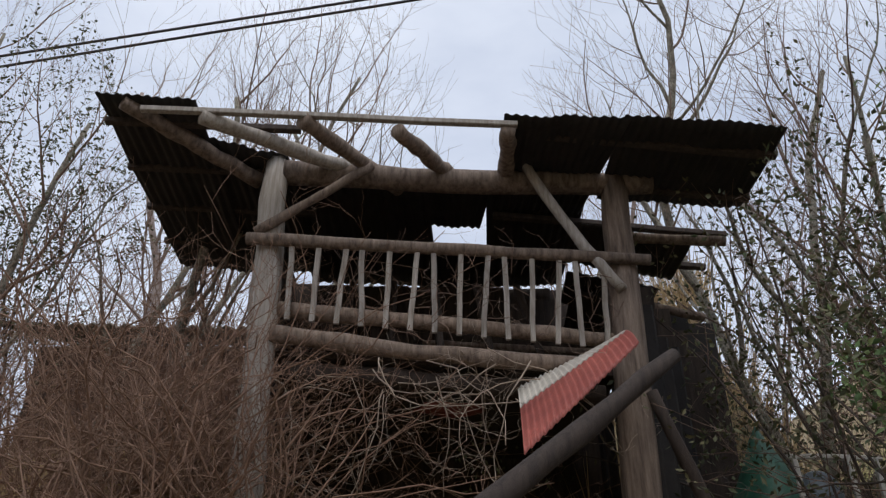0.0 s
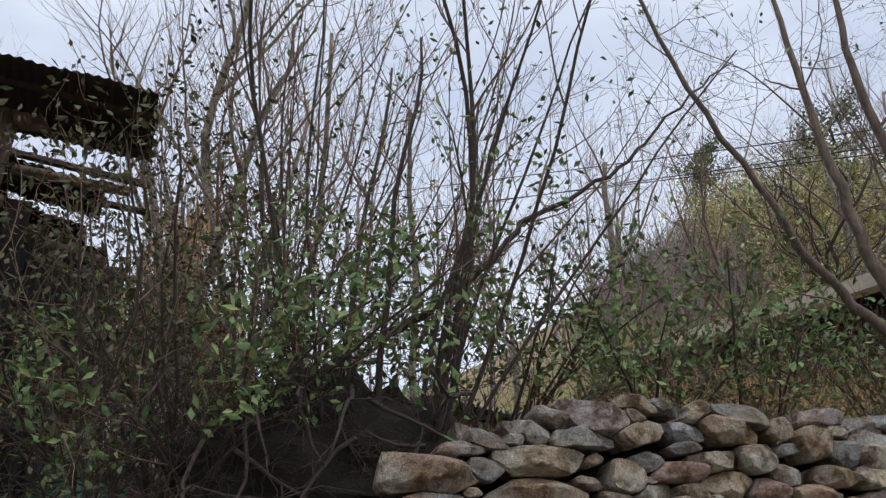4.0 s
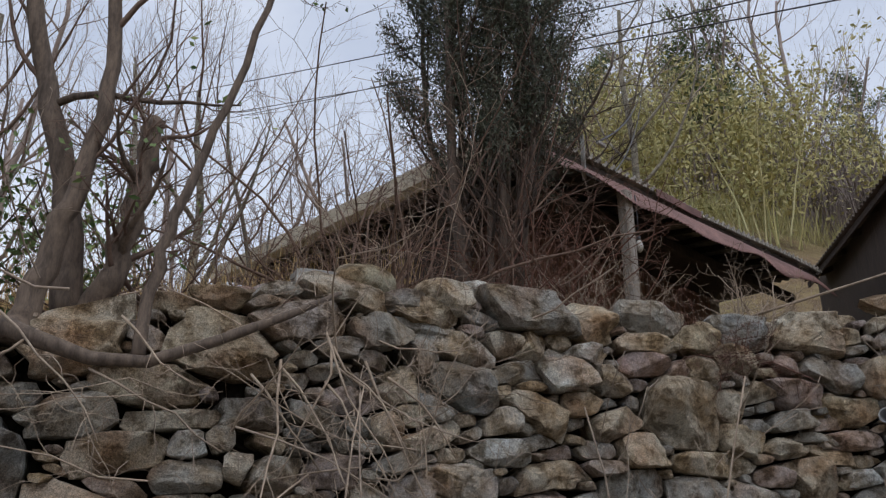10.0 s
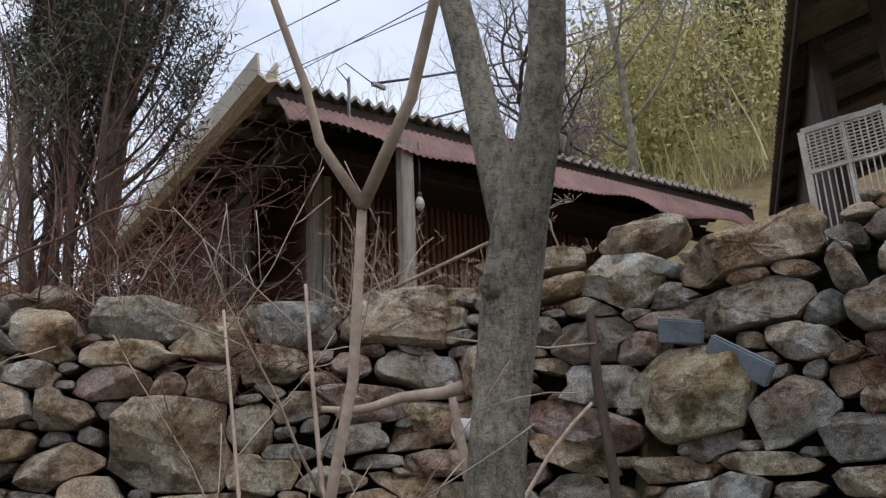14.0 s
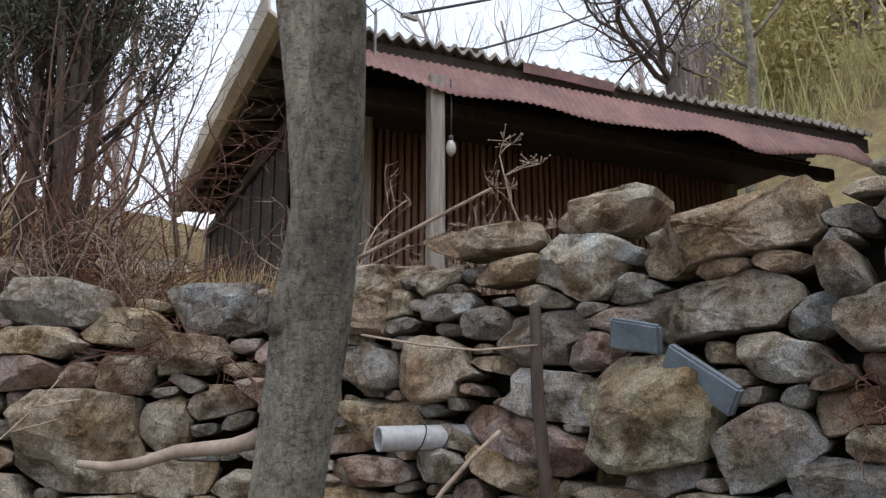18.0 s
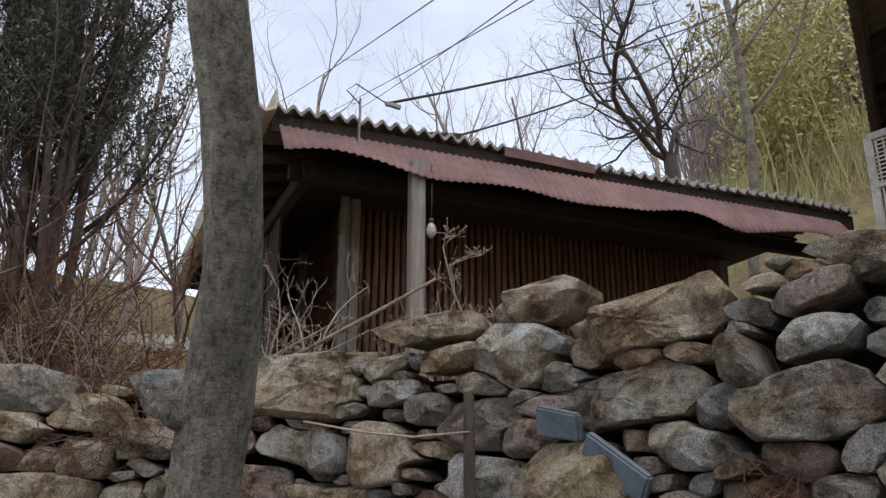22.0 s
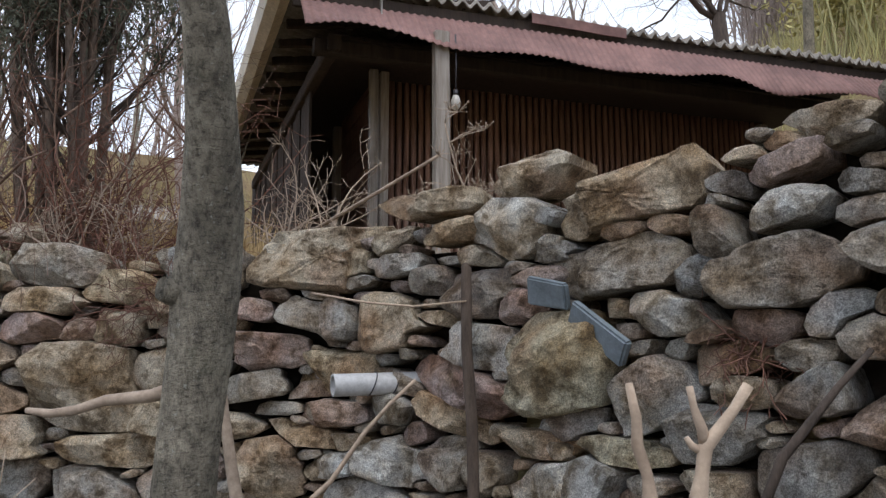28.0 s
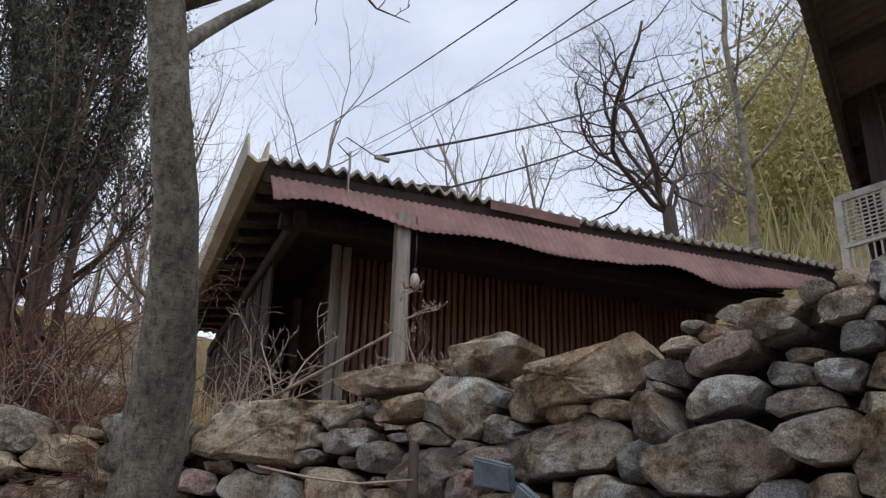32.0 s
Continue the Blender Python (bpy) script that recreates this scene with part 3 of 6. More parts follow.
def build_wall(name, s0, s1, keys, seed, sizes, label, low=None):
    # earth core, coloured near black as the shadow between the stones
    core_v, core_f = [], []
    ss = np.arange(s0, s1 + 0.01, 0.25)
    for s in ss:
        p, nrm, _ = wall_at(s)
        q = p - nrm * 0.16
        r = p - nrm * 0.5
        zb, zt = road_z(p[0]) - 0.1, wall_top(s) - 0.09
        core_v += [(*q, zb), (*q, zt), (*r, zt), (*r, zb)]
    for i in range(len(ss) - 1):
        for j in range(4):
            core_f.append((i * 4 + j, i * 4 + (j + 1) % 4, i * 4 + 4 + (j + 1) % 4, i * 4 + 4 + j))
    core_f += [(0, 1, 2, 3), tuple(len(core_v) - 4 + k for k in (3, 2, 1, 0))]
    wall = new(name, mesh_of(name, core_v, core_f, EARTH_SHADE, False))
    tagged(wall, label, "wall", kind="structure")
    global CUTS
    rng = np.random.default_rng(seed + 1)
    seeds, arr = pack_wall(s0, s1, low or (lambda s: road_z(wall_at(s)[0][0]) + 0.06), keys, seed, sizes)
    CUTS = np.array([stone_cuts(rng) for _ in seeds])
    for i, (s, z, a, b, t, m) in enumerate(seeds):
        fine = a > 0.13
        poly = outline(i, arr, rng, 40 if fine else 18)
        p, nrm, d = wall_at(s)
        big = m >= 0
        me = stone_mesh("stone", poly, (0.05 + 0.42 * min(a, b)) * (1.1 if big else 1), rng, fine)
        if m >= 1:
            me.materials.clear()
            me.materials.append(TONES[m])
        ob = new("stone", me)
        push = rng.normal() * 0.018 - (0.0 if big else 0.02)
        ob.matrix_basis = Matrix.LocRotScale((*(p + nrm * push), z), Euler((0, 0, math.atan2(d[1], d[0]))), None)
        ob.parent = wall
    return wall
for tone, cols in ((1, [srgb(138, 137, 132), srgb(128, 128, 124), srgb(144, 141, 133)]), (2, [srgb(136, 128, 114), srgb(130, 121, 106), srgb(142, 134, 119)]), (3, [srgb(126, 114, 108), srgb(122, 108, 102), srgb(130, 117, 110)]), (4, [srgb(134, 123, 103), srgb(128, 122, 104), srgb(130, 116, 97)]), (5, [srgb(112, 108, 101), srgb(118, 113, 104), srgb(104, 102, 97)])):
    TONES[tone] = mat_stone("field_stone_tone", cols)

SIZES = [(0.2, 0.3, 500), (0.13, 0.2, 2500), (0.08, 0.13, 5000), (0.05, 0.08, 3200)]
STONES_A = []
STONES_A += [(-7.97, 1.31, 0.169, 0.068, 15, 2), (-7.4, 1.37, 0.175, 0.074, -5, 2), (-7.68, 1.26, 0.125, 0.034, 10, 5), (-7.09, 1.4, 0.106, 0.064, 8, 2), (-6.85, 1.33, 0.094, 0.096, 0, 2), (-6.64, 1.29, 0.122, 0.088, 0, 5), (-6.43, 1.29, 0.083, 0.08, 0, 2), (-7.52, 1.19, 0.144, 0.059, 10, 2), (-7.24, 1.23, 0.13, 0.085, 5, 2), (-7.05, 1.29, 0.095, 0.036, 10, 5), (-7.46, 1.07, 0.136, 0.096, 0, 2), (-7.78, 1.11, 0.152, 0.059, 5, 3), (-7.2, 1.05, 0.11, 0.087, -10, 3), (-6.94, 1.01, 0.133, 0.106, 0, 4), (-6.72, 1.14, 0.186, 0.063, -15, 2)]
STONES_A += [(-6.65, 0.98, 0.137, 0.079, 5, 4), (-6.43, 1.06, 0.135, 0.038, 0, 3), (-7.67, 0.88, 0.227, 0.145, 0, 2), (-7.33, 0.82, 0.104, 0.095, 20, 1), (-6.91, 0.8, 0.142, 0.104, -8, 2), (-7.13, 0.86, 0.087, 0.047, 15, 5), (-6.58, 0.73, 0.217, 0.152, 10, 2), (-6.63, 0.86, 0.128, 0.047, 20, 5), (-7.02, 0.63, 0.214, 0.111, -8, 4), (-7.81, 0.69, 0.245, 0.051, 5, 5), (-7.36, 0.65, 0.108, 0.039, 0, 2), (-7.33, 0.52, 0.128, 0.064, 0, 2), (-7.59, 0.57, 0.099, 0.066, 15, 5), (-7.82, 0.55, 0.109, 0.063, 5, 3), (-7.71, 1.02, 0.114, 0.048, 0, 2)]
STONES_A += [(-8.09, 1.08, 0.093, 0.087, 0, 2)]
STONES_B = []
STONES_B += [(-3.29, 1.71, 0.178, 0.103, 5, 5), (-3.03, 1.62, 0.092, 0.119, 20, 5), (-3.18, 1.44, 0.12, 0.1, 0, 2), (-3.25, 1.21, 0.098, 0.093, -30, 2), (-6.16, 1.38, 0.129, 0.076, 0, 3), (-5.9, 1.43, 0.127, 0.075, 0, 5), (-5.71, 1.56, 0.106, 0.127, 0, 5), (-5.4, 1.34, 0.24, 0.132, -10, 2), (-5.15, 1.43, 0.148, 0.065, -20, 5), (-6.38, 1.16, 0.214, 0.053, 0, 2), (-6.04, 1.08, 0.151, 0.13, 10, 2), (-6.05, 1.29, 0.144, 0.042, 10, 3), (-5.59, 1.14, 0.193, 0.034, -10, 2), (-5.59, 1.03, 0.195, 0.054, -8, 4), (-5.72, 1.32, 0.073, 0.083, 0, 1)]
STONES_B += [(-5.31, 1.04, 0.103, 0.115, 0, 2), (-5.07, 1.0, 0.173, 0.206, -5, 5), (-6.21, 0.85, 0.148, 0.097, 0, 2), (-6.22, 0.71, 0.176, 0.05, 5, 2), (-5.94, 0.91, 0.159, 0.076, 8, 2), (-5.84, 0.78, 0.193, 0.058, 8, 3), (-5.53, 0.86, 0.244, 0.059, -15, 5), (-5.59, 0.64, 0.23, 0.137, -5, 4), (-5.21, 0.71, 0.132, 0.055, -15, 2), (-6.17, 0.61, 0.176, 0.05, 5, 2), (-5.97, 0.53, 0.155, 0.083, 0, 3), (-4.74, 1.2, 0.194, 0.119, 0, 5), (-4.74, 0.77, 0.215, 0.148, -8, 2), (-4.54, 1.04, 0.26, 0.099, 8, 2), (-4.24, 1.07, 0.099, 0.087, 0, 1)]
STONES_B += [(-4.3, 0.76, 0.252, 0.108, 8, 5), (-4.78, 0.53, 0.233, 0.081, -8, 5), (-4.27, 0.49, 0.271, 0.174, -5, 2), (-4.31, 1.19, 0.248, 0.05, 5, 2), (-5.14, 0.52, 0.152, 0.108, 0, 1), (-6.3, 0.5, 0.172, 0.06, 5, 2), (-5.7, 0.47, 0.258, 0.061, 0, 5), (-6.35, 0.97, 0.118, 0.046, 8, 5), (-3.86, 0.95, 0.159, 0.11, 0, 5), (-4.24, 0.94, 0.175, 0.092, 0, 5), (-4.1, 1.11, 0.083, 0.06, 0, 5), (-4.01, 0.98, 0.079, 0.08, 0, 2), (-3.96, 1.23, 0.171, 0.084, 0, 5), (-3.62, 1.21, 0.2, 0.068, -25, 5)]
STONES_C = []
STONES_C += [(-0.01, 2.06, 0.448, 0.159, 5, 2), (-0.03, 1.76, 0.232, 0.093, -18, 5), (-0.36, 1.8, 0.102, 0.063, 0, 3), (-0.28, 1.62, 0.217, 0.113, 0, 3), (-0.35, 1.44, 0.168, 0.078, 5, 5), (-0.21, 1.33, 0.129, 0.039, 0, 5), (-0.04, 1.2, 0.202, 0.055, -10, 4), (-0.45, 1.24, 0.159, 0.077, 0, 2), (-0.25, 1.05, 0.156, 0.176, 0, 2), (-2.78, 1.49, 0.268, 0.13, -15, 5), (-2.46, 1.77, 0.109, 0.097, 0, 2), (-2.24, 1.78, 0.131, 0.109, 0, 2), (-2.22, 1.37, 0.242, 0.097, -30, 2), (-2.03, 1.64, 0.175, 0.15, 0, 1), (-1.69, 1.6, 0.142, 0.097, -10, 5)]
STONES_C += [(-2.96, 1.19, 0.196, 0.066, 20, 2), (-2.52, 1.14, 0.203, 0.087, 0, 1), (-1.92, 1.45, 0.125, 0.085, 0, 4), (-1.71, 1.35, 0.18, 0.094, 15, 2), (-1.8, 1.96, 0.149, 0.126, 0, 2), (-2.28, 1.99, 0.348, 0.154, -4, 5), (-1.36, 2.03, 0.265, 0.125, 0, 5), (-1.43, 1.87, 0.224, 0.081, 0, 2), (-1.48, 1.73, 0.17, 0.079, 0, 3), (-1.86, 1.77, 0.162, 0.064, 0, 1), (-1.22, 1.71, 0.088, 0.067, 0, 3), (-1.03, 1.72, 0.137, 0.101, 0, 2), (-1.04, 1.92, 0.19, 0.09, 0, 4), (-1.21, 1.43, 0.309, 0.239, -5, 2), (-0.84, 1.5, 0.124, 0.138, 20, 2)]
STONES_C += [(-1.01, 1.13, 0.328, 0.086, 0, 2), (-1.54, 1.19, 0.145, 0.12, 0, 2), (-0.76, 1.81, 0.188, 0.104, 0, 2)]
STONES_D = []
STONES_D += [(0.4, 2.11, 0.116, 0.051, 20, 2), (0.63, 2.26, 0.256, 0.065, 0, 2), (0.73, 2.12, 0.175, 0.05, 10, 4), (1.09, 2.1, 0.183, 0.147, 0, 1), (1.15, 2.29, 0.202, 0.093, 0, 2), (0.87, 2.01, 0.133, 0.056, 0, 2), (0.45, 1.99, 0.13, 0.054, 10, 1), (0.37, 1.73, 0.169, 0.164, 15, 2), (0.62, 1.91, 0.119, 0.074, 0, 5), (0.92, 1.83, 0.23, 0.12, 0, 5), (1.12, 1.77, 0.155, 0.083, 0, 3), (0.92, 1.61, 0.219, 0.103, -5, 1), (0.84, 1.43, 0.413, 0.103, -18, 3), (0.08, 1.5, 0.262, 0.116, 5, 4), (0.08, 1.31, 0.199, 0.068, 0, 3)]
STONES_D += [(0.73, 1.32, 0.209, 0.075, -20, 4), (0.4, 1.34, 0.114, 0.073, 0, 1), (0.11, 1.07, 0.139, 0.066, 0, 1), (0.38, 1.11, 0.178, 0.103, 0, 1), (0.73, 1.11, 0.151, 0.123, 0, 5), (0.9, 1.09, 0.135, 0.123, 15, 5), (1.2, 1.22, 0.214, 0.063, 0, 2), (1.29, 1.07, 0.232, 0.097, 5, 1)]
STONES_E = []
STONES_E += [(1.62, 1.22, 0.212, 0.053, -5, 4), (1.35, 1.54, 0.273, 0.21, 0, 4), (1.67, 2.14, 0.376, 0.105, 12, 2), (1.57, 1.88, 0.367, 0.103, 3, 5), (2.03, 1.95, 0.062, 0.105, 20, 5), (2.28, 2.01, 0.136, 0.064, 10, 1), (2.24, 1.8, 0.23, 0.117, 8, 5), (1.83, 1.7, 0.133, 0.084, 0, 1), (2.16, 1.64, 0.115, 0.064, -5, 3), (1.74, 1.43, 0.186, 0.113, 20, 1), (2.39, 1.68, 0.126, 0.068, 25, 1), (1.62, 1.73, 0.077, 0.046, 0, 2), (2.29, 1.42, 0.144, 0.066, 20, 5), (2.29, 1.21, 0.203, 0.092, 10, 5), (1.98, 1.3, 0.146, 0.111, 0, 5)]
STONES_E += [(2.13, 2.21, 0.076, 0.031, 0, 2), (2.26, 2.15, 0.157, 0.046, 12, 3), (1.97, 1.13, 0.124, 0.064, 0, 2), (2.7, 2.24, 0.092, 0.048, 5, 2), (2.48, 2.19, 0.087, 0.025, 10, 5), (2.72, 2.14, 0.067, 0.046, 0, 5), (2.65, 2.03, 0.065, 0.05, 0, 1), (2.59, 1.86, 0.111, 0.097, 15, 5)]

build_wall("wall_west", -15, -6.4, STONES_A, 11, SIZES, "dry stone retaining wall of brown and grey field stones, low and crumbling", low=lambda s: -0.25 if s > -11.5 else -0.4)
build_wall("wall_middle", -6.4, -3.0, STONES_B, 12, SIZES, "dry stone retaining wall under tree roots, brown and grey", low=lambda s: 0.0)
build_wall("wall_centre", -3.0, 0.0, STONES_C, 13, SIZES, "dry stone retaining wall of large brown and grey field stones", low=lambda s: 0.3)
build_wall("wall_corner", 0.0, 1.3, STONES_D, 14, SIZES, "dry stone retaining wall of rough boulders with a drain pipe", low=lambda s: 0.35)
build_wall("wall_east", 1.3, 4.6, STONES_E, 15, SIZES, "high pile of rough grey boulders in a dry stone wall", low=lambda s: 0.4)

# ---- the collapsed timber hut on the terrace ----
HUT = np.array([-12.2, 5.65])
HUT_D, HUT_N = np.array([-0.997, -0.08]), np.array([-0.08, 0.997])


def hut(s, z, off=0.0):
    p = HUT + HUT_D * s + HUT_N * off
    return (p[0], p[1], z)


def hut_log(name, a, b, r0, r1, mat, seed, bend=0.0, label=""):
    return part(name, mesh_of(name, *log_mesh(a, b, r0, r1, bend=bend, seed=seed), mat), mat, hut_thing, label)


hut_thing = thing("timber_hut", hut(1.4, 1.2), "half-collapsed two-storey log hut with broken tin roof", "hut")
hut_log("post", hut(2.74, 0.4), hut(2.84, 4.35), 0.115, 0.1, GREYWOOD, 1)
hut_log("post", hut(0.18, 0.4), hut(0.06, 4.2), 0.14, 0.11, LOG, 2)
# back posts take the darker wood, which paints in the hut's inner shade
hut_log("post", hut(0.1, 0.6, 2.3), hut(0.1, 4.2, 2.3), 0.11, 0.1, LOG_DARK_SHADE, 3)
hut_log("post", hut(2.8, 0.6, 2.3), hut(2.8, 4.2, 2.3), 0.11, 0.1, LOG_DARK_SHADE, 4)
hut_log("eave_beam", hut(2.78, 4.22), hut(-0.25, 4.2), 0.11, 0.1, LOG, 5, 0.03, "thick barked log")
hut_log("handrail", hut(2.98, 3.48, -0.14), hut(-0.1, 3.36, -0.14), 0.05, 0.045, LOG, 6, 0.02)
hut_log("lower_rail", hut(2.7, 2.95), hut(0.1, 2.74), 0.065, 0.055, LOG, 7)
hut_log("floor_beam", hut(2.72, 2.72, -0.06), hut(0.35, 2.5, -0.06), 0.07, 0.06, LOG, 8, 0.03)
hut_log("floor_beam", hut(2.65, 2.52, 0.12), hut(0.3, 2.36, 0.12), 0.07, 0.07, LOG_DARK_SHADE, 9)
hut_log("brace", hut(2.92, 3.55, -0.12), hut(2.06, 4.22, -0.12), 0.04, 0.035, LOG, 10)
hut_log("brace", hut(0.14, 3.1, -0.14), hut(0.82, 4.27, -0.14), 0.045, 0.04, GREYWOOD, 11, 0.03)
for k in range(14):
    f = k / 13
    s = 2.62 - 2.34 * f
    plank("baluster", hut(s, 2.84 - 0.19 * f, -0.05), hut(s + 0.015 - 0.03 * (k % 3), 3.47 - 0.12 * f, -0.12), 0.04, 0.03, GREYWOOD, hut_thing, up=(0, 1, 0), seed=k)
for k, (s0, z0, s1, z1, o1) in enumerate(((3.3, 4.15, 2.02, 4.28, 0.15), (2.55, 4.14, 1.85, 4.3, 0.3), (1.84, 4.06, 1.42, 4.27, 0.05), (1.02, 4.1, 0.95, 4.26, 0.1), (3.9, 4.27, 3.0, 4.2, 0.1))):
    hut_log("rafter", hut(s0, z0, -0.75), hut(s1, z1, o1), 0.06, 0.065, LOG if k else GREYWOOD, 20 + k)
plank("purlin", hut(3.75, 4.21, -0.75), hut(0.95, 4.15, -0.75), 0.05, 0.045, GREYWOOD, hut_thing)
plank("purlin", hut(2.4, 4.34, 0.15), hut(0.5, 4.3, 0.15), 0.05, 0.04, GREYWOOD, hut_thing)
# purlins under the tin, their shade put into the wood colour
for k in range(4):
    plank("purlin", hut(4.1, 4.3 + 0.02 * k, -0.5 + 0.6 * k), hut(2.6, 4.26 + 0.02 * k, -0.5 + 0.6 * k), 0.06, 0.05, LOG_DARK_SHADE, hut_thing)
    plank("purlin", hut(1.0, 4.28 + 0.02 * k, -0.5 + 0.6 * k), hut(-1.1, 4.12 + 0.02 * k, -0.5 + 0.6 * k), 0.07, 0.05, LOG_DARK_SHADE, hut_thing)


def hut_sheet(c00, c10, c11, c01, waves, label=""):
    """A tin roof sheet between four corners (length along s, height, depth)."""
    q = [np.array(hut(*c)) for c in (c00, c10, c11, c01)]
    nrm = np.cross(q[1] - q[0], q[3] - q[0])
    nrm /= np.linalg.norm(nrm)
    seed = RNG.uniform(0, 99)

    def fn(u, v):
        p = q[0] * (1 - u) * (1 - v) + q[1] * u * (1 - v) + q[2] * u * v + q[3] * (1 - u) * v
        return p + nrm * 0.03 * noise.noise(Vector((u * 4, v * 4, seed))), nrm

    part("roof_sheet", mesh_of("roof_sheet", *corrugated(fn, waves * 6, 8, waves, 0.009, 0.003), DARKTIN_SHADE), DARKTIN_SHADE, hut_thing, label)


hut_sheet((4.1, 4.32, -0.8), (3.35, 4.28, -0.8), (3.3, 4.32, 1.8), (4.05, 4.36, 1.75), 10, "rusty dark tin sheet")
hut_sheet((3.4, 4.3, -0.35), (2.75, 4.31, -0.1), (2.65, 4.33, 1.8), (3.35, 4.33, 1.8), 9)
hut_sheet((2.8, 4.34, 0.25), (1.6, 4.35, 0.35), (1.45, 4.33, 2.05), (2.75, 4.34, 2.0), 14)
hut_sheet((1.65, 4.33, 0.2), (1.05, 4.34, 0.3), (1.1, 4.32, 0.92), (1.6, 4.33, 0.88), 8)
hut_sheet((1.65, 4.31, 1.25), (0.95, 4.32, 1.2), (0.9, 4.3, 2.05), (1.65, 4.31, 2.05), 9)
hut_sheet((1.1, 4.35, 0.25), (0.2, 4.35, 0.2), (0.2, 4.33, 1.95), (0.95, 4.33, 2.0), 11)
hut_sheet((1.05, 4.21, -0.8), (0.1, 4.19, -0.82), (0.25, 4.26, 0.55), (1.0, 4.27, 0.5), 13)
hut_sheet((0.15, 4.2, -0.84), (-1.08, 4.14, -0.82), (-1.08, 4.15, 0.25), (0.15, 4.23, 0.28), 16)
hut_sheet((0.3, 4.2, 0.6), (-0.75, 4.0, 0.55), (-0.7, 3.95, 1.15), (0.3, 4.15, 1.2), 13)
hut_sheet((0.2, 3.95, 1.4), (-0.8, 3.75, 1.35), (-0.8, 3.6, 1.9), (0.2, 3.8, 2.0), 13)
hut_sheet((0.25, 4.1, 1.3), (-0.6, 3.92, 1.25), (-0.6, 3.85, 1.7), (0.25, 4.0, 1.75), 10)
hut_log("side_pole", hut(0.0, 3.98, 0.5), hut(-0.95, 3.9, 0.4), 0.05, 0.045, LOG, 31)
hut_log("side_pole", hut(0.0, 3.6, 0.9), hut(-0.85, 3.42, 0.9), 0.04, 0.04, LOG, 32)
hut_log("side_pole", hut(1.6, 3.6, 1.9), hut(-0.1, 3.35, 1.5), 0.04, 0.035, LOG, 33)
# near-black boards stand in for the shade under the right roof
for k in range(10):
    plank("side_wall_board", hut(-0.05 - 0.02 * (k % 2), 0.3, 0.25 + k * 0.2), hut(-0.05 - 0.02 * (k % 2), 3.3 - 0.03 * k, 0.25 + k * 0.2), 0.02, 0.21, DARKTIN_SHADE, hut_thing, up=(0, 1, 0), seed=80 + k)
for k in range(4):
    plank("lean_to_board", hut(-0.2 - 0.23 * k, 0.6, 1.15 + 0.02 * (k % 2)), hut(-0.2 - 0.23 * k, 3.8 - 0.1 * k, 1.15 + 0.02 * (k % 2)), 0.25, 0.02, DARKTIN_SHADE, hut_thing, up=(0, 1, 0), seed=95 + k)
# boarded back and side of the hut, coloured dark for the shade inside
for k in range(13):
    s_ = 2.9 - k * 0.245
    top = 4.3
    plank("back_board", hut(s_, 0.2, 2.0 + 0.02 * (k % 2)), hut(s_ - 0.02, top, 2.0 + 0.02 * (k % 2)), 0.27, 0.02, LOG_DARK_SHADE, hut_thing, up=(0, 1, 0), seed=k)
# slanting row of boards, coloured near black as the shade beside the hut
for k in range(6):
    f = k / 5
    plank("side_board", hut(-0.02 - 0.75 * f, 0.6, 0.3 + 0.9 * f), hut(-0.02 - 0.72 * f, 3.25 - 0.5 * f + 0.1 * (k % 2), 0.3 + 0.9 * f), 0.16, 0.22, DARKTIN_SHADE, hut_thing, up=(0, 1, 0), seed=40 + k)
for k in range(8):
    plank("left_board", hut(2.9, 2.4, 0.2 + k * 0.24), hut(2.9, 4.2 - 0.2 * (k % 3), 0.2 + k * 0.24), 0.02, 0.22, LOG_DARK_SHADE, hut_thing, up=(0, 1, 0), seed=60 + k)
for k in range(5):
    hut_log("inner_pole", hut(0.4 + 0.5 * k, 2.6, 1.2), hut(0.7 + 0.4 * k, 4.1, 1.6), 0.04, 0.035, LOG_DARK_SHADE, 70 + k)
plank("floor_board", hut(2.7, 2.62, 1.1), hut(0.2, 2.5, 1.1), 2.1, 0.04, LOG_DARK_SHADE, hut_thing)
hut_log("brace", hut(-0.55, 0.7, -0.05), hut(0.02, 2.3, -0.1), 0.045, 0.045, LOG_DARK_SHADE, 50)
# more boards whose dark wood stands in for shade under the right roof
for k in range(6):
    plank("lean_to_board", hut(-0.1 - 0.16 * k, 0.5, 0.6 + 0.09 * k), hut(-0.1 - 0.15 * k, 3.75 - 0.16 * k, 0.6 + 0.09 * k), 0.2, 0.02, LOG_DARK_SHADE, hut_thing, up=(0, 1, 0), seed=120 + k)


# the fallen painted sheet and the log that it lies on
FALL = [np.array(q) for q in ((-12.46, 5.29, 2.6), (-13.14, 5.62, 2.38), (-12.42, 4.74, 2.29), (-13.19, 4.3, 1.45))]


def fallen(u, v):
    top = FALL[0] * (1 - u) + FALL[1] * u
    low = FALL[2] * (1 - u) + FALL[3] * u
    p = top * (1 - v) + low * v
    return p + np.array((0, -0.06, 0.04)) * math.sin(v * 3.1) * (1 - u * 0.5), np.array((0.25, -0.85, 0.45))


fal = thing("fallen_roof_sheet", hut(0.7, 2.0, -0.5), "bent corrugated sheet in red and white bands, fallen off the hut", "roof sheet")
for nm, v0, v1, mt in (("white_band", 0.0, 0.45, TINWHITE), ("red_band", 0.45, 1.0, TINRED)):
    part(nm, mesh_of(nm, *corrugated(lambda u, v: fallen(u, v0 + (v1 - v0) * v), 120, 6, 20, 0.012, 0.003), mt), mt, fal)
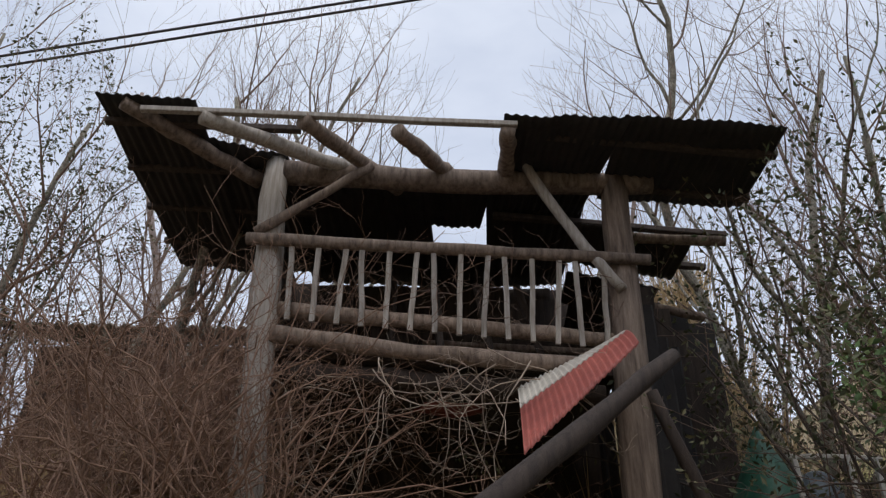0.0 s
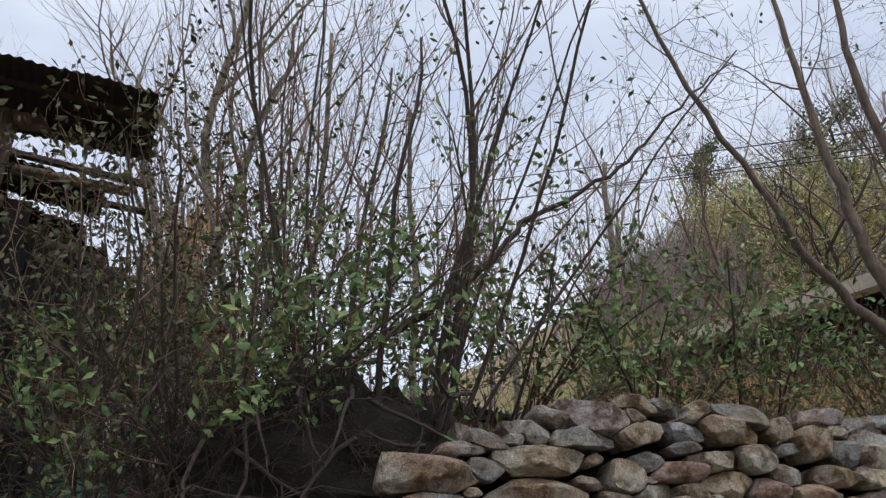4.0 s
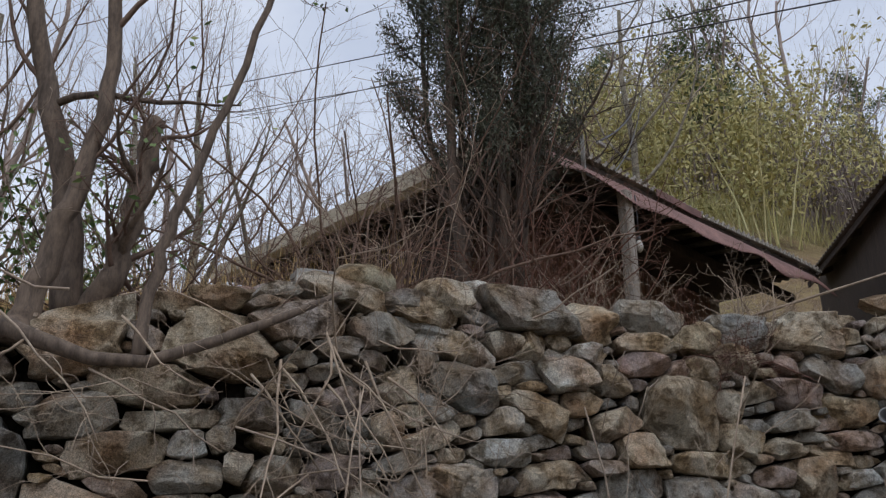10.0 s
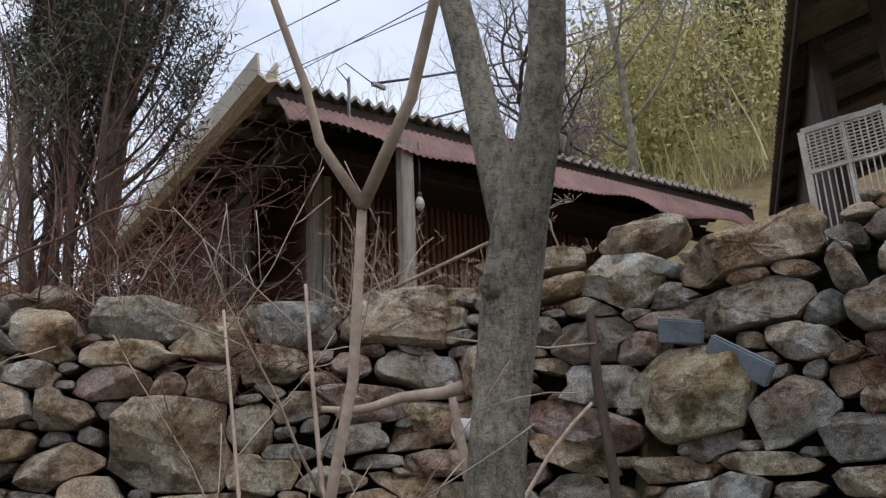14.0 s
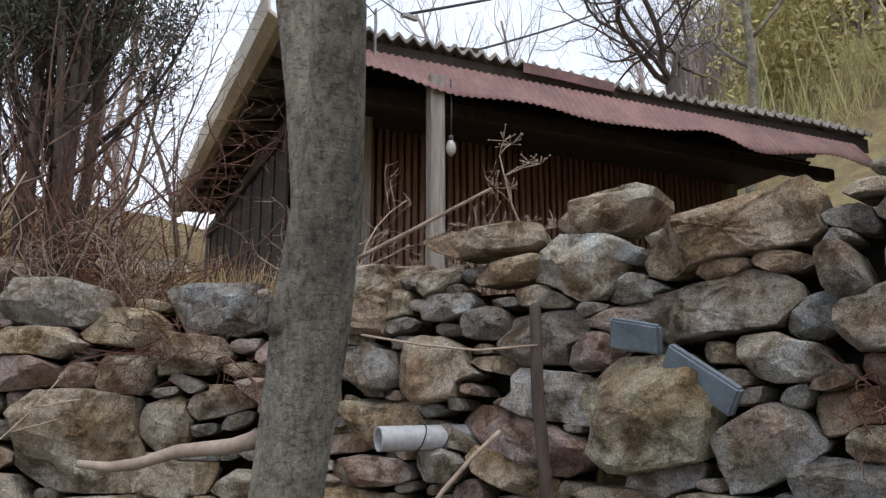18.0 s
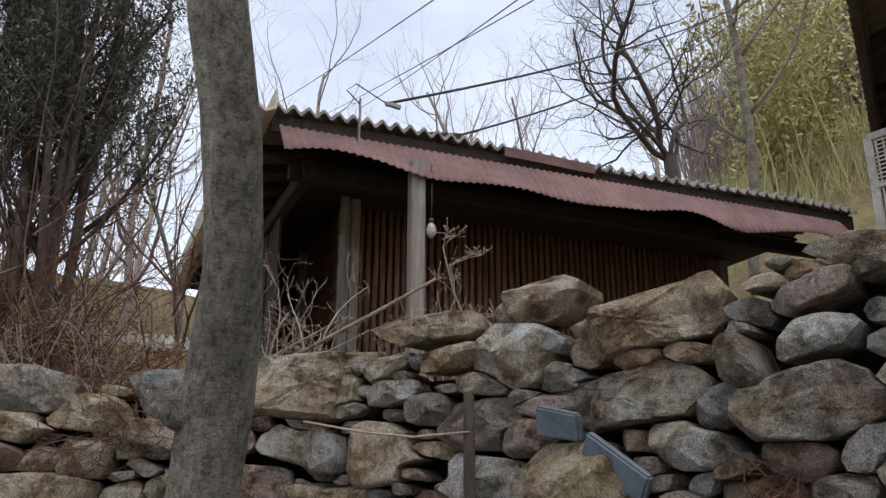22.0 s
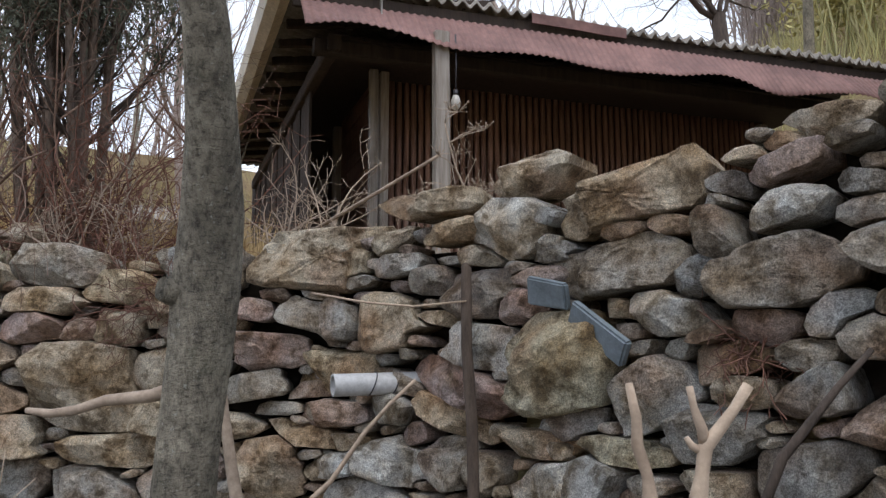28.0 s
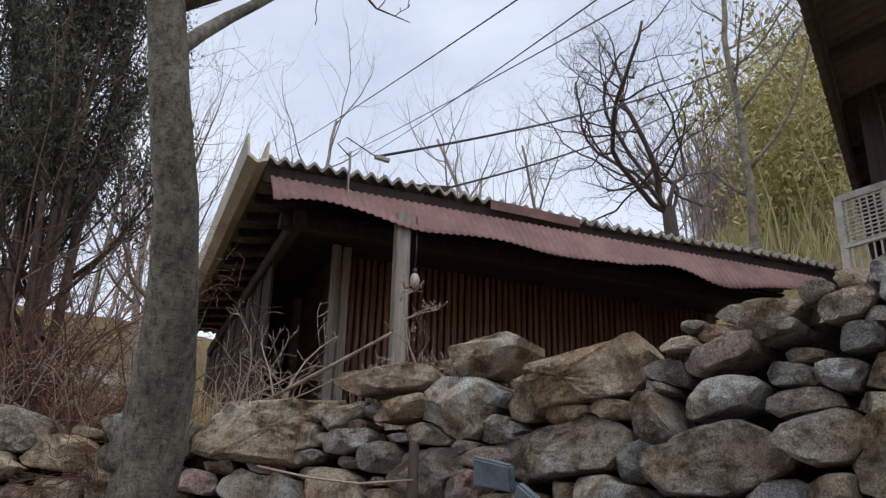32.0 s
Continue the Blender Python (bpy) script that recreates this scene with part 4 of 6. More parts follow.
lean = thing("fallen_log", hut(1.2, 1.2, -0.9), "thick dark log leaning against the hut", "log")
part("trunk", mesh_of("trunk", *log_mesh((-12.3, 4.42, 2.06), (-14.1, 3.6, 0.45), 0.05, 0.085, seed=61), LOG_DARK_SHADE), LOG_DARK_SHADE, lean)
cush = thing("red_bundle", hut(1.3, 2.56, 0.9), "faded red cushion bundle on the hut floor", "cushion")
bmx = bmesh.new()
bmesh.ops.create_uvsphere(bmx, u_segments=20, v_segments=12, radius=1, matrix=Matrix.Translation(hut(1.35, 2.74, 0.9)) @ Matrix.Diagonal((0.55, 0.3, 0.24, 1)))
for v in bmx.verts:
    v.co += Vector((1, 1, 1)) * 0.03 * noise.noise(v.co * 6)
part("cloth", bmx, TINRED, cush)

# ---- the house behind the wall ----
HC, HU, HV = np.array([-1.22, 6.22]), np.array([0.912, 0.41]), np.array([-0.41, 0.912])


def hs(u, v, z):
    p = HC + HU * u + HV * v
    return (p[0], p[1], z)


house = thing("house", hs(3, 3, 2.1), "old rural house with corrugated slate roof and slatted wooden wall", "house")
EAVE, SLOPE = 4.8, 0.13
UL, VL = 6.75, 6.6


def roof_face(name, fn, waves, mat, nv=10, amp=0.03):
    part(name, mesh_of(name, *corrugated(fn, waves * 8, nv, waves, amp, 0.008), mat), mat, house)


up_n = np.array((0, 0, 1.0))


def front_roof(u, v):
    d = v * 2.9
    a, b = min(d * 0.9, 3), max(UL - d * 0.9, 3.2)
    return np.array(hs(a + (b - a) * u if v > 0.02 else UL * u, d, EAVE + SLOPE * d + 0.02 * math.sin(u * 9))), up_n


def left_roof(u, v):
    d = v * 2.9
    a, b = min(d, 3), max(VL - d, 3.2)
    return np.array(hs(d, a + (b - a) * u if v > 0.02 else VL * u, EAVE + SLOPE * d)), up_n


def back_roof(u, v):
    d = v * 2.9
    return np.array(hs(UL - (UL * u if v < 0.02 else (min(d, 3) + (max(UL - d, 3.2) - min(d, 3)) * u)), VL - d, EAVE + SLOPE * d)), up_n


def right_roof(u, v):
    d = v * 2.9
    return np.array(hs(UL - d, VL * u if v < 0.02 else (min(d, 3) + (max(VL - d, 3.2) - min(d, 3)) * u), EAVE + SLOPE * d)), up_n


for nm, fn, wv in (("front_roof", front_roof, 50), ("left_roof", left_roof, 48), ("back_roof", back_roof, 50), ("right_roof", right_roof, 48)):
    roof_face(nm, fn, wv, SLATE)
roof_face("roof_edge", lambda u, v: (np.array(hs(UL * u, -0.02 - 0.015 * v, EAVE + 0.012 + 0.02 * math.sin(u * 9) - 0.04 * v)), up_n), 50, SLATE, 2)
# soffit boards and rafters under the eaves, eave shade put into their dark wood
plank("wall_plate", hs(0.25, 0.42, 4.4), hs(UL - 0.2, 0.42, 4.4), 0.12, 0.14, LOG_DARK_SHADE, house)
plank("wall_plate", hs(0.42, 0.3, 4.42), hs(0.42, VL - 0.2, 4.42), 0.12, 0.14, LOG_DARK_SHADE, house)
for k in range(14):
    plank("rafter", hs(0.3 + k * 0.48, 0.06, EAVE - 0.06), hs(0.3 + k * 0.48, 1.9, EAVE - 0.06 + SLOPE * 1.84), 0.07, 0.08, LOG_DARK_SHADE, house)
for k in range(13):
    plank("rafter", hs(0.06, 0.3 + k * 0.5, EAVE - 0.06), hs(1.9, 0.3 + k * 0.5, EAVE - 0.06 + SLOPE * 1.84), 0.07, 0.08, LOG_DARK_SHADE, house)
# dark board drawn as the shadow gap between slate and awning
plank("fascia", hs(0.0, 0.05, EAVE - 0.13), hs(UL, 0.05, EAVE - 0.13), 0.03, 0.16, LOG_DARK_SHADE, house)


# the rusty red awning strip hung below the front eave
def awning(u, v):
    sag = 0.035 * math.sin(u * 23) + 0.05 * noise.noise(Vector((u * 9, v, 3.3))) * v
    dip = 0.05 * v * (1 - abs(u - 0.5) * 2)
    return np.array(hs(0.05 + u * (UL - 0.35), -0.03 - 0.3 * v, 4.63 - 0.34 * v + sag * 1.3 * v - dip * 0.9)), np.array((0.2, -0.5, 0.84))


part("awning", mesh_of("awning", *corrugated(awning, 6 * 90, 7, 90, 0.007, 0.003), RUST), RUST, house, "rust-red corrugated metal awning")
plank("patch_strip", hs(2.2, -0.04, EAVE - 0.05), hs(3.2, -0.04, EAVE - 0.07), 0.012, 0.1, RUST, house)

# beige gutter along the left eave
gv_, gf_ = [], []
prof = [(-0.15, 0.1), (-0.13, -0.1), (-0.04, -0.16), (0.05, -0.12), (0.05, 0.06), (0.03, 0.06), (0.03, -0.1), (-0.04, -0.13), (-0.11, -0.08), (-0.13, 0.1)]
for i in range(9):
    for a, b in prof:
        gv_.append(hs(-0.06 + a, -0.22 + (VL + 0.2) * i / 8, EAVE + b - 0.01 * (i % 2)))
for i in range(8):
    for j in range(10):
        gf_.append((i * 10 + j, i * 10 + (j + 1) % 10, i * 10 + 10 + (j + 1) % 10, i * 10 + 10 + j))
gf_ += [tuple(range(10)), tuple(range(80, 90))[::-1]]
part("gutter", mesh_of("gutter", gv_, gf_, GUTTER, False), GUTTER, house, "beige folded gutter")
for i in range(5):
    plank("gutter_joint", hs(-0.16, 0.6 + i * 1.3, EAVE), hs(-0.16, 0.63 + i * 1.3, EAVE), 0.01, 0.21, LOG_DARK_SHADE, house)

# posts and walls
FLOOR = 1.95


def house_post(u, v, top, r, name="post", mat=GREYWOOD):
    a, b = hs(u, v, FLOOR), hs(u, v, top)
    return plank(name, a, b, r, r, mat, house, up=(HU[0], HU[1], 0), seed=abs(int(u * 10 + v * 100)))


house_post(1.24, -0.22 + 0.0, 4.4, 0.13)
house_post(0.98, 1.1, 4.5, 0.085)
house_post(1.1, 1.14, 4.5, 0.09)
house_post(1.08, 1.4, 4.5, 0.13)
house_post(1.08, 3.2, 4.5, 0.15)
house_post(UL - 0.75, 1.45, 4.5, 0.13)
# vertical slats of the front wall
n_slat = 62
for k in range(n_slat):
    u = 1.2 + k * 0.08
    a, b = hs(u, 1.5, 2.05), hs(u, 1.5, 4.75)
    sl = part("slat", mesh_of("slat", *log_mesh(a, b, 0.034, 0.03, sides=8, seed=k, segs=5), SLATWOOD), SLATWOOD, house)
plank("wall_board", hs(1.1, 1.58, 3.4), hs(UL - 0.7, 1.58, 3.4), 0.03, 2.7, PLASTER, house, label="dark plaster behind slats")
# boarded left wall with a dark doorway, and the back and right walls
for k in range(16):
    z = 2.1 + k * 0.165
    plank("side_board", hs(1.1, 1.5, z), hs(1.1, 3.1, z), 0.025, 0.155, SLATWOOD, house, seed=k)
plank("wall_board", hs(1.12, 4.0, 3.35), hs(1.12, VL - 0.8, 3.35), 0.05, 2.7, PLASTER, house)
plank("wall_board", hs(1.1, VL - 0.8, 3.35), hs(UL - 0.7, VL - 0.8, 3.35), 0.05, 2.7, PLASTER, house)
plank("wall_board", hs(UL - 0.7, 1.5, 3.35), hs(UL - 0.7, VL - 0.8, 3.35), 0.05, 2.7, PLASTER, house)
# ceiling in the dark wood too, porch shade included in the colour
plank("ceiling_board", hs(0.5, 3.2, 4.56), hs(UL - 0.4, 3.2, 4.56), 5.4, 0.03, LOG_DARK_SHADE, house)
plank("porch_floor", hs(1.0, 0.7, 2.2), hs(UL - 0.6, 0.7, 2.2), 1.5, 0.06, LOG_DARK_SHADE, house)
# added dark boards that stand in for the black shade under the left eave
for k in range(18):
    plank("side_wall_board", hs(0.42 + 0.015 * (k % 2), 1.5 + k * 0.3, 3.3), hs(0.42 + 0.015 * (k % 2), 1.785 + k * 0.3, 3.3), 0.025, 2.6, LOG_DARK_SHADE, house, seed=200 + k)
plank("door_rail", hs(1.1, 3.1, 2.9), hs(1.1, 4.0, 2.9), 0.06, 0.06, SLATWOOD, house)

# hanging bulb, electric meter and bracket
bulb = thing("light_bulb", (0.13, 6.52, 3.9), "milky light bulb hanging from a cable under the awning", "bulb")
bs = Soup()
bs.tube([(0.13, 6.52, 4.38), (0.135, 6.52, 4.1), (0.13, 6.52, 3.86)], [0.008, 0.008, 0.008], 6)
part("cable", bs.data, WIRE, bulb)
bs = Soup()
bs.tube([(0.13, 6.52, 3.88), (0.13, 6.52, 3.83)], [0.02, 0.022], 10)
socket = part("socket", bs.data, WIRE, bulb)
bs = Soup()
bs.tube([(0.13, 6.52, 3.84), (0.13, 6.52, 3.81), (0.13, 6.52, 3.77), (0.13, 6.52, 3.73), (0.13, 6.52, 3.70)], [0.018, 0.035, 0.046, 0.038, 0.012], 14)
part("globe", bs.data, BULB, socket, "milky glass globe")
brk = thing("cable_bracket", hs(0.75, 0.0, 4.55), "galvanised angle bracket with cable insulators on the eave", "bracket")
plank("upright", hs(0.75, -0.06, 4.45), hs(0.75, -0.06, 5.0), 0.05, 0.012, METER, brk, up=(HU[0], HU[1], 0))
bs = Soup()
bs.tube([hs(0.75, -0.06, 4.95), hs(0.62, -0.08, 5.05), hs(0.7, -0.1, 5.12), hs(0.95, -0.1, 5.0), hs(1.1, -0.08, 4.97)], [0.006] * 5, 5)
part("loop", bs.data, WIRE, brk)
plank("connector", hs(0.98, -0.1, 4.98), hs(1.12, -0.1, 4.97), 0.04, 0.04, METER, brk)
mtr = thing("electric_meter", hs(1.0, 3.25, 3.6), "round white electric meter on the house wall", "meter")
bs = Soup()
bs.tube([hs(0.95, 3.3, 3.75), hs(0.9, 3.3, 3.75), hs(0.84, 3.3, 3.75)], [0.11, 0.11, 0.085], 20)
part("case", bs.data, METER, mtr)

# ---- the neighbouring house with a lattice door ----
nb = thing("neighbour_house", (5.5, 6.5, 2.6), "neighbouring house with a dark overhanging corrugated roof", "house")
NE0, NE1 = np.array((6.2, 10.7, 5.3)), np.array((2.2, 3.25, 5.3))


def nb_roof(u, v):
    p = NE1 + (NE0 - NE1) * u
    return p + np.array((0.88, -0.48, 0.3)) * 3.6 * v, np.array((-0.3, 0.1, 0.95))


part("roof", mesh_of("roof", *corrugated(nb_roof, 8 * 60, 6, 60, 0.02, 0.008), SOFFIT), SOFFIT, nb)
plank("fascia", NE1 + (0.1, 0, -0.07), NE0 + (0.1, 0, -0.07), 0.04, 0.1, LOG_DARK_SHADE, nb)
# walls use the dark wood so the shade below the roof is painted in
plank("wall_board", (4.0, 5.95, 4.0), (6.9, 11.0, 4.0), 0.15, 3.0, LOG_DARK_SHADE, nb)
plank("wall_board", (4.2, 5.4, 4.0), (7.2, 2.9, 4.0), 0.15, 3.0, LOG_DARK_SHADE, nb)
for k in range(9):
    p = NE1 + (NE0 - NE1) * (0.06 + k * 0.11)
    plank("rafter", p + (0.1, -0.05, -0.04), p + np.array((0.88, -0.48, 0.3)) * 2.6 + (0, 0, -0.05), 0.08, 0.09, LOG_DARK_SHADE, nb)
lat = thing("lattice_door", (3.9, 5.4, 2.75), "white-painted wooden lattice door leaf leaning against the house", "door")
LA, LB = np.array((3.54, 5.78, 2.8)), np.array((4.07, 5.34, 2.86))
LUP = np.array((0.0, 0.0, 1.45))
ld = LB - LA
for a, b, w in ((LA, LA + LUP, 0.06), (LB, LB + LUP, 0.06), (LA + LUP, LB + LUP, 0.06), (LA + LUP * 0.03, LB + LUP * 0.03, 0.06), (LA + LUP * 0.32, LB + LUP * 0.32, 0.03), (LA + LUP * 0.72, LB + LUP * 0.72, 0.03), (LA + ld * 0.5, LA + ld * 0.5 + LUP, 0.03)):
    plank("frame", a, b, 0.035, w, WHITEPAINT, lat, up=ld if abs(b[2] - a[2]) > 0.5 else (0, 0, 1))
for k in range(12):
    p = LA + ld * (k + 1) / 13
    plank("bar", p, p + LUP, 0.012, 0.014, WHITEPAINT, lat, up=ld)
for k in range(16):
    f = (0.05 + 0.016 * k * 1.1) if k < 5 else (0.74 + 0.023 * (k - 5))
    plank("bar", LA + LUP * f, LB + LUP * f, 0.012, 0.012, WHITEPAINT, lat)

# ---- trees, shrubs and twigs ----


def unit(v):
    return v / (np.linalg.norm(v) + 1e-9)


def grow(rng, p, d, length, r, level, out, wobble=0.12, kids=(5, 5, 4), spread=0.75, up=0.12, shrink=0.55, start=0.3):
    """Grows one limb and its side limbs; out collects (level, points, radii)."""
    n = max(4, int(5 + length * (2.0 if level == 0 else 3)))
    n = min(n, 14)
    pts, d = [np.array(p, float)], unit(np.array(d, float))
    step = length / (n - 1)
    for i in range(n - 1):
        d = unit(d + rng.normal(size=3) * wobble + np.array((0, 0, up * (0.5 if level == 0 else 1))))
        pts.append(pts[-1] + d * step)
    pts = np.array(pts)
    t = np.linspace(0, 1, n)
    radii = np.maximum(r * (1 - t * (0.6 if level == 0 else 0.8)), 0.0016)
    out.append((level, pts, radii))
    if level < len(kids):
        for k in range(kids[level]):
            f = start + (1 - start) * (k + rng.uniform(0.1, 0.9)) / kids[level]
            i = min(n - 2, int(f * (n - 1)))
            q = pts[i] + (pts[i + 1] - pts[i]) * (f * (n - 1) - i)
            along = unit(pts[i + 1] - pts[i])
            side = unit(np.cross(along, rng.normal(size=3)))
            nd = unit(along * (1 - spread * 0.6) + side * spread)
            grow(rng, q, nd, length * shrink * (1.15 - 0.5 * f) * rng.uniform(0.7, 1.25), max(radii[i] * rng.uniform(0.4, 0.62), 0.0018), level + 1, out, wobble * 1.15, kids, spread, up, shrink, 0.2)
    return out


def plant(name, limbs, label, category, mats, sides=(10, 6, 4, 3, 3), group="", names=("trunk", "limb", "branch_mass", "twig_mass", "twig_mass")):
    """Makes a bare woody plant: its trunks and main limbs as parts, the finer wood joined."""
    base = limbs[0][1][0]
    ob = thing(name, base, label, category, group)
    fine = {}
    big = [q for q in limbs if q[0] == 0 or (q[0] == 1 and q[2][0] > 0.022)]
    for lv, pts, rad in big[:60]:
        s = Soup()
        s.tube(pts, rad, sides[lv])
        part(names[lv], s.data, mats[0 if lv < 2 else 1], ob)
    done = {id(q) for q in big[:60]}
    for q in limbs:
        if id(q) not in done:
            lv = max(2, q[0])
            fine.setdefault(min(lv, 3), Soup()).tube(q[1], q[2], sides[lv], cap=False)
    for lv, s in fine.items():
        tagged(part(names[lv], s.data, mats[1], ob), kind="stuff")
    return ob


def leaves_on(ob, limbs, rng, count, size, mat, spread=0.06, name="foliage", droop=0.0, from_level=1, label=""):
    s = Soup()
    at = np.concatenate([q[1][len(q[1]) // 3 :] for q in limbs if q[0] >= from_level])
    p = at[rng.integers(len(at), size=count)] + rng.normal(size=(count, 3)) * spread
    s.leaves(p, rng.normal(size=(count, 3)) + np.array((0, 0, -droop)), rng.normal(size=(count, 3)), size * rng.uniform(0.6, 1.4, count), size * rng.uniform(0.35, 0.6, count))
    return tagged(part(name, s.data, mat, ob, label), kind="stuff")


def gz(x, y):
    return ground_z(x, y) - 0.03


# the tree with a knot that stands before the wall
rng = np.random.default_rng(3)
kt = thing("knotted_tree", (-0.5, 1.95, -0.3), "grey-barked tree with a cut-branch knot, before the stone wall", "tree")
s = Soup()
s.tube([(-0.345, 2.05, -0.4), (-0.34, 2.04, 0.3), (-0.338, 2.04, 0.8), (-0.325, 2.05, 1.1), (-0.298, 2.02, 1.36), (-0.27, 2.0, 1.56), (-0.247, 1.97, 1.75), (-0.218, 1.92, 1.95), (-0.182, 1.8, 2.16), (-0.162, 1.68, 2.4), (-0.178, 1.56, 2.66), (-0.2, 1.5, 2.9), (-0.22, 1.45, 3.1)], [0.14, 0.115, 0.1, 0.092, 0.088, 0.092, 0.096, 0.088, 0.07, 0.06, 0.055, 0.052, 0.05], 20)
kt_trunk = part("trunk", s.data, BARK, kt)
s = Soup()
s.tube([(-0.235, 1.96, 1.88), (-0.255, 2.0, 2.08), (-0.286, 2.03, 2.33), (-0.336, 2.046, 2.66), (-0.4, 2.03, 2.96), (-0.5, 2.08, 3.6), (-0.55, 2.15, 4.5)], [0.066, 0.064, 0.06, 0.057, 0.053, 0.044, 0.026], 14)
part("trunk_fork", s.data, BARK, kt)
klimbs = []
for (a, d, r, ln) in (((-0.22, 1.55, 3.0), (0.55, -0.1, 0.3), 0.045, 1.5), ((-0.22, 1.53, 3.05), (0.25, 0.1, 0.8), 0.04, 1.7), ((-0.22, 1.53, 3.05), (-0.35, -0.1, 0.6), 0.045, 1.6), ((-0.22, 1.56, 2.95), (0.7, 0.2, 0.15), 0.02, 0.9), ((-0.47, 2.06, 3.4), (-0.5, 0.3, 0.8), 0.035, 1.6), ((-0.42, 2.04, 3.1), (0.3, 0.5, 0.9), 0.03, 1.5)):
    grow(rng, a, d, ln, r, 0, klimbs, 0.12, (4, 3, 2), 0.7, 0.08, 0.5)
for lv, pts, rad in [q for q in klimbs if q[0] == 0]:
    s = Soup()
    s.tube(pts, rad, 10)
    part("limb", s.data, BARK, kt)
s = Soup()
for lv, pts, rad in klimbs:
    if lv:
        s.tube(pts, rad, 5, False)
tagged(part("twig_mass", s.data, TWIG, kt), kind="stuff")
s = Soup()
s.tube([(-0.260, 2.000, 1.714), (-0.327, 1.912, 1.730), (-0.344, 1.890, 1.734), (-0.337, 1.899, 1.732)], [0.05, 0.04, 0.033, 0.02], 14)
part("knot", s.data, BARK, kt_trunk, "ring-shaped cut knot")
s = Soup()
s.tube([(-0.396, 2.100, 1.452), (-0.456, 2.100, 1.436), (-0.594, 2.100, 1.423), (-0.685, 2.100, 1.394), (-0.761, 2.100, 1.385), (-0.837, 2.100, 1.394)], [0.024, 0.02, 0.017, 0.015, 0.013, 0.009], 8)
part("broken_branch", s.data, TWIG_PALE, kt_trunk, "pale broken branch")

# the many-stemmed tree rooted in the top of the wall
rng = np.random.default_rng(21)


def stem(points, r0, r1, limbs, rng, kids=9, ln=1.0):
    """A main stem through given places, with side limbs grown from its upper part."""
    pts = np.array(points, float)
    if r1 < 0.05:
        pts = np.vstack([pts, pts[-1] + (pts[-1] - pts[-2]) * (0.9, 1, 1) + (0.1, 0, 0.2), pts[-1] + (pts[-1] - pts[-2]) * (2.2, 1, 1.8) + (0.1, 0, 0.4)])
    t = np.linspace(0, len(pts) - 1, 4 * len(pts))
    pts = np.stack([np.interp(t, np.arange(len(pts)), c) for c in pts.T], 1)
    pts[1:-1] = (pts[:-2] + 2 * pts[1:-1] + pts[2:]) / 4
    pts[1:-1] += rng.normal(size=(len(pts) - 2, 3)) * 0.012
    rad = np.linspace(r0, r1 if r1 >= 0.05 else 0.006, len(pts))
    limbs.append((0, pts, rad))
    for k in range(kids):
        i = int(rng.integers(len(pts) // 4, len(pts) - 1))
        d = unit(pts[i + 1] - pts[i]) * 0.7 + rng.normal(size=3) * (0.6, 0.5, 0.3)
        grow(rng, pts[i], d, ln * rng.uniform(0.6, 1.6), rad[i] * rng.uniform(0.2, 0.45), 1, limbs, 0.14, (0, 5, 4), 0.7, 0.08, 0.5, 0.2)


limbs = []
stem([(-5.45, 3.5, 1.6), (-5.71, 3.45, 1.92), (-5.88, 3.45, 2.16), (-6.11, 3.45, 2.57), (-6.23, 3.45, 3.05), (-6.33, 3.45, 3.67), (-6.4, 3.5, 4.6)], 0.075, 0.035, limbs, rng)
stem([(-5.1, 3.6, 1.7), (-5.17, 3.6, 2.21), (-5.27, 3.6, 2.63), (-5.44, 3.6, 3.17), (-5.61, 3.6, 3.92), (-5.7, 3.6, 4.8)], 0.085, 0.04, limbs, rng)
stem([(-5.3, 3.2, 1.5), (-5.26, 3.28, 1.64), (-5.2, 3.3, 1.95), (-5.11, 3.3, 2.31), (-5.04, 3.3, 2.95), (-5.1, 3.3, 3.79), (-5.1, 3.3, 4.7)], 0.075, 0.035, limbs, rng)
stem([(-5.5, 3.5, 1.65), (-5.71, 3.45, 1.89), (-6.01, 3.45, 2.05), (-6.39, 3.45, 2.34), (-6.7, 3.45, 2.73), (-7.04, 3.45, 3.28), (-7.5, 3.5, 4.2)], 0.05, 0.02, limbs, rng)
stem([(-5.0, 3.55, 1.7), (-4.91, 3.5, 2.0), (-4.83, 3.5, 2.53), (-4.8, 3.5, 2.85)], 0.07, 0.055, limbs, rng, 12, 0.5)
stem([(-4.73, 3.0, 1.4), (-4.72, 3.03, 1.78), (-4.62, 3.03, 2.22), (-4.45, 3.03, 2.75), (-4.25, 3.03, 3.5), (-4.15, 3.05, 4.3)], 0.032, 0.015, limbs, rng, 10, 0.8)
stree = plant("stemmed_tree", limbs, "many-stemmed bare tree rooted in the top of the stone wall", "tree", (BARK_WARM, TWIG))
leaves_on(stree, limbs, rng, 260, 0.05, LEAF, 0.05)
roots = thing("tree_roots", (-5.3, 3.1, 1.5), "pale bare roots and suckers creeping over the wall", "roots")
s = Soup()
s.tube([(-5.4, 3.3, 1.5), (-5.29, 3.02, 1.53), (-5.14, 2.98, 1.47), (-4.92, 2.97, 1.4), (-4.69, 2.97, 1.4), (-4.4, 2.98, 1.52), (-4.09, 3.0, 1.67), (-3.83, 3.05, 1.82)], [0.03, 0.045, 0.038, 0.03, 0.028, 0.025, 0.02, 0.012], 10)
part("root", s.data, BARK_WARM, roots)
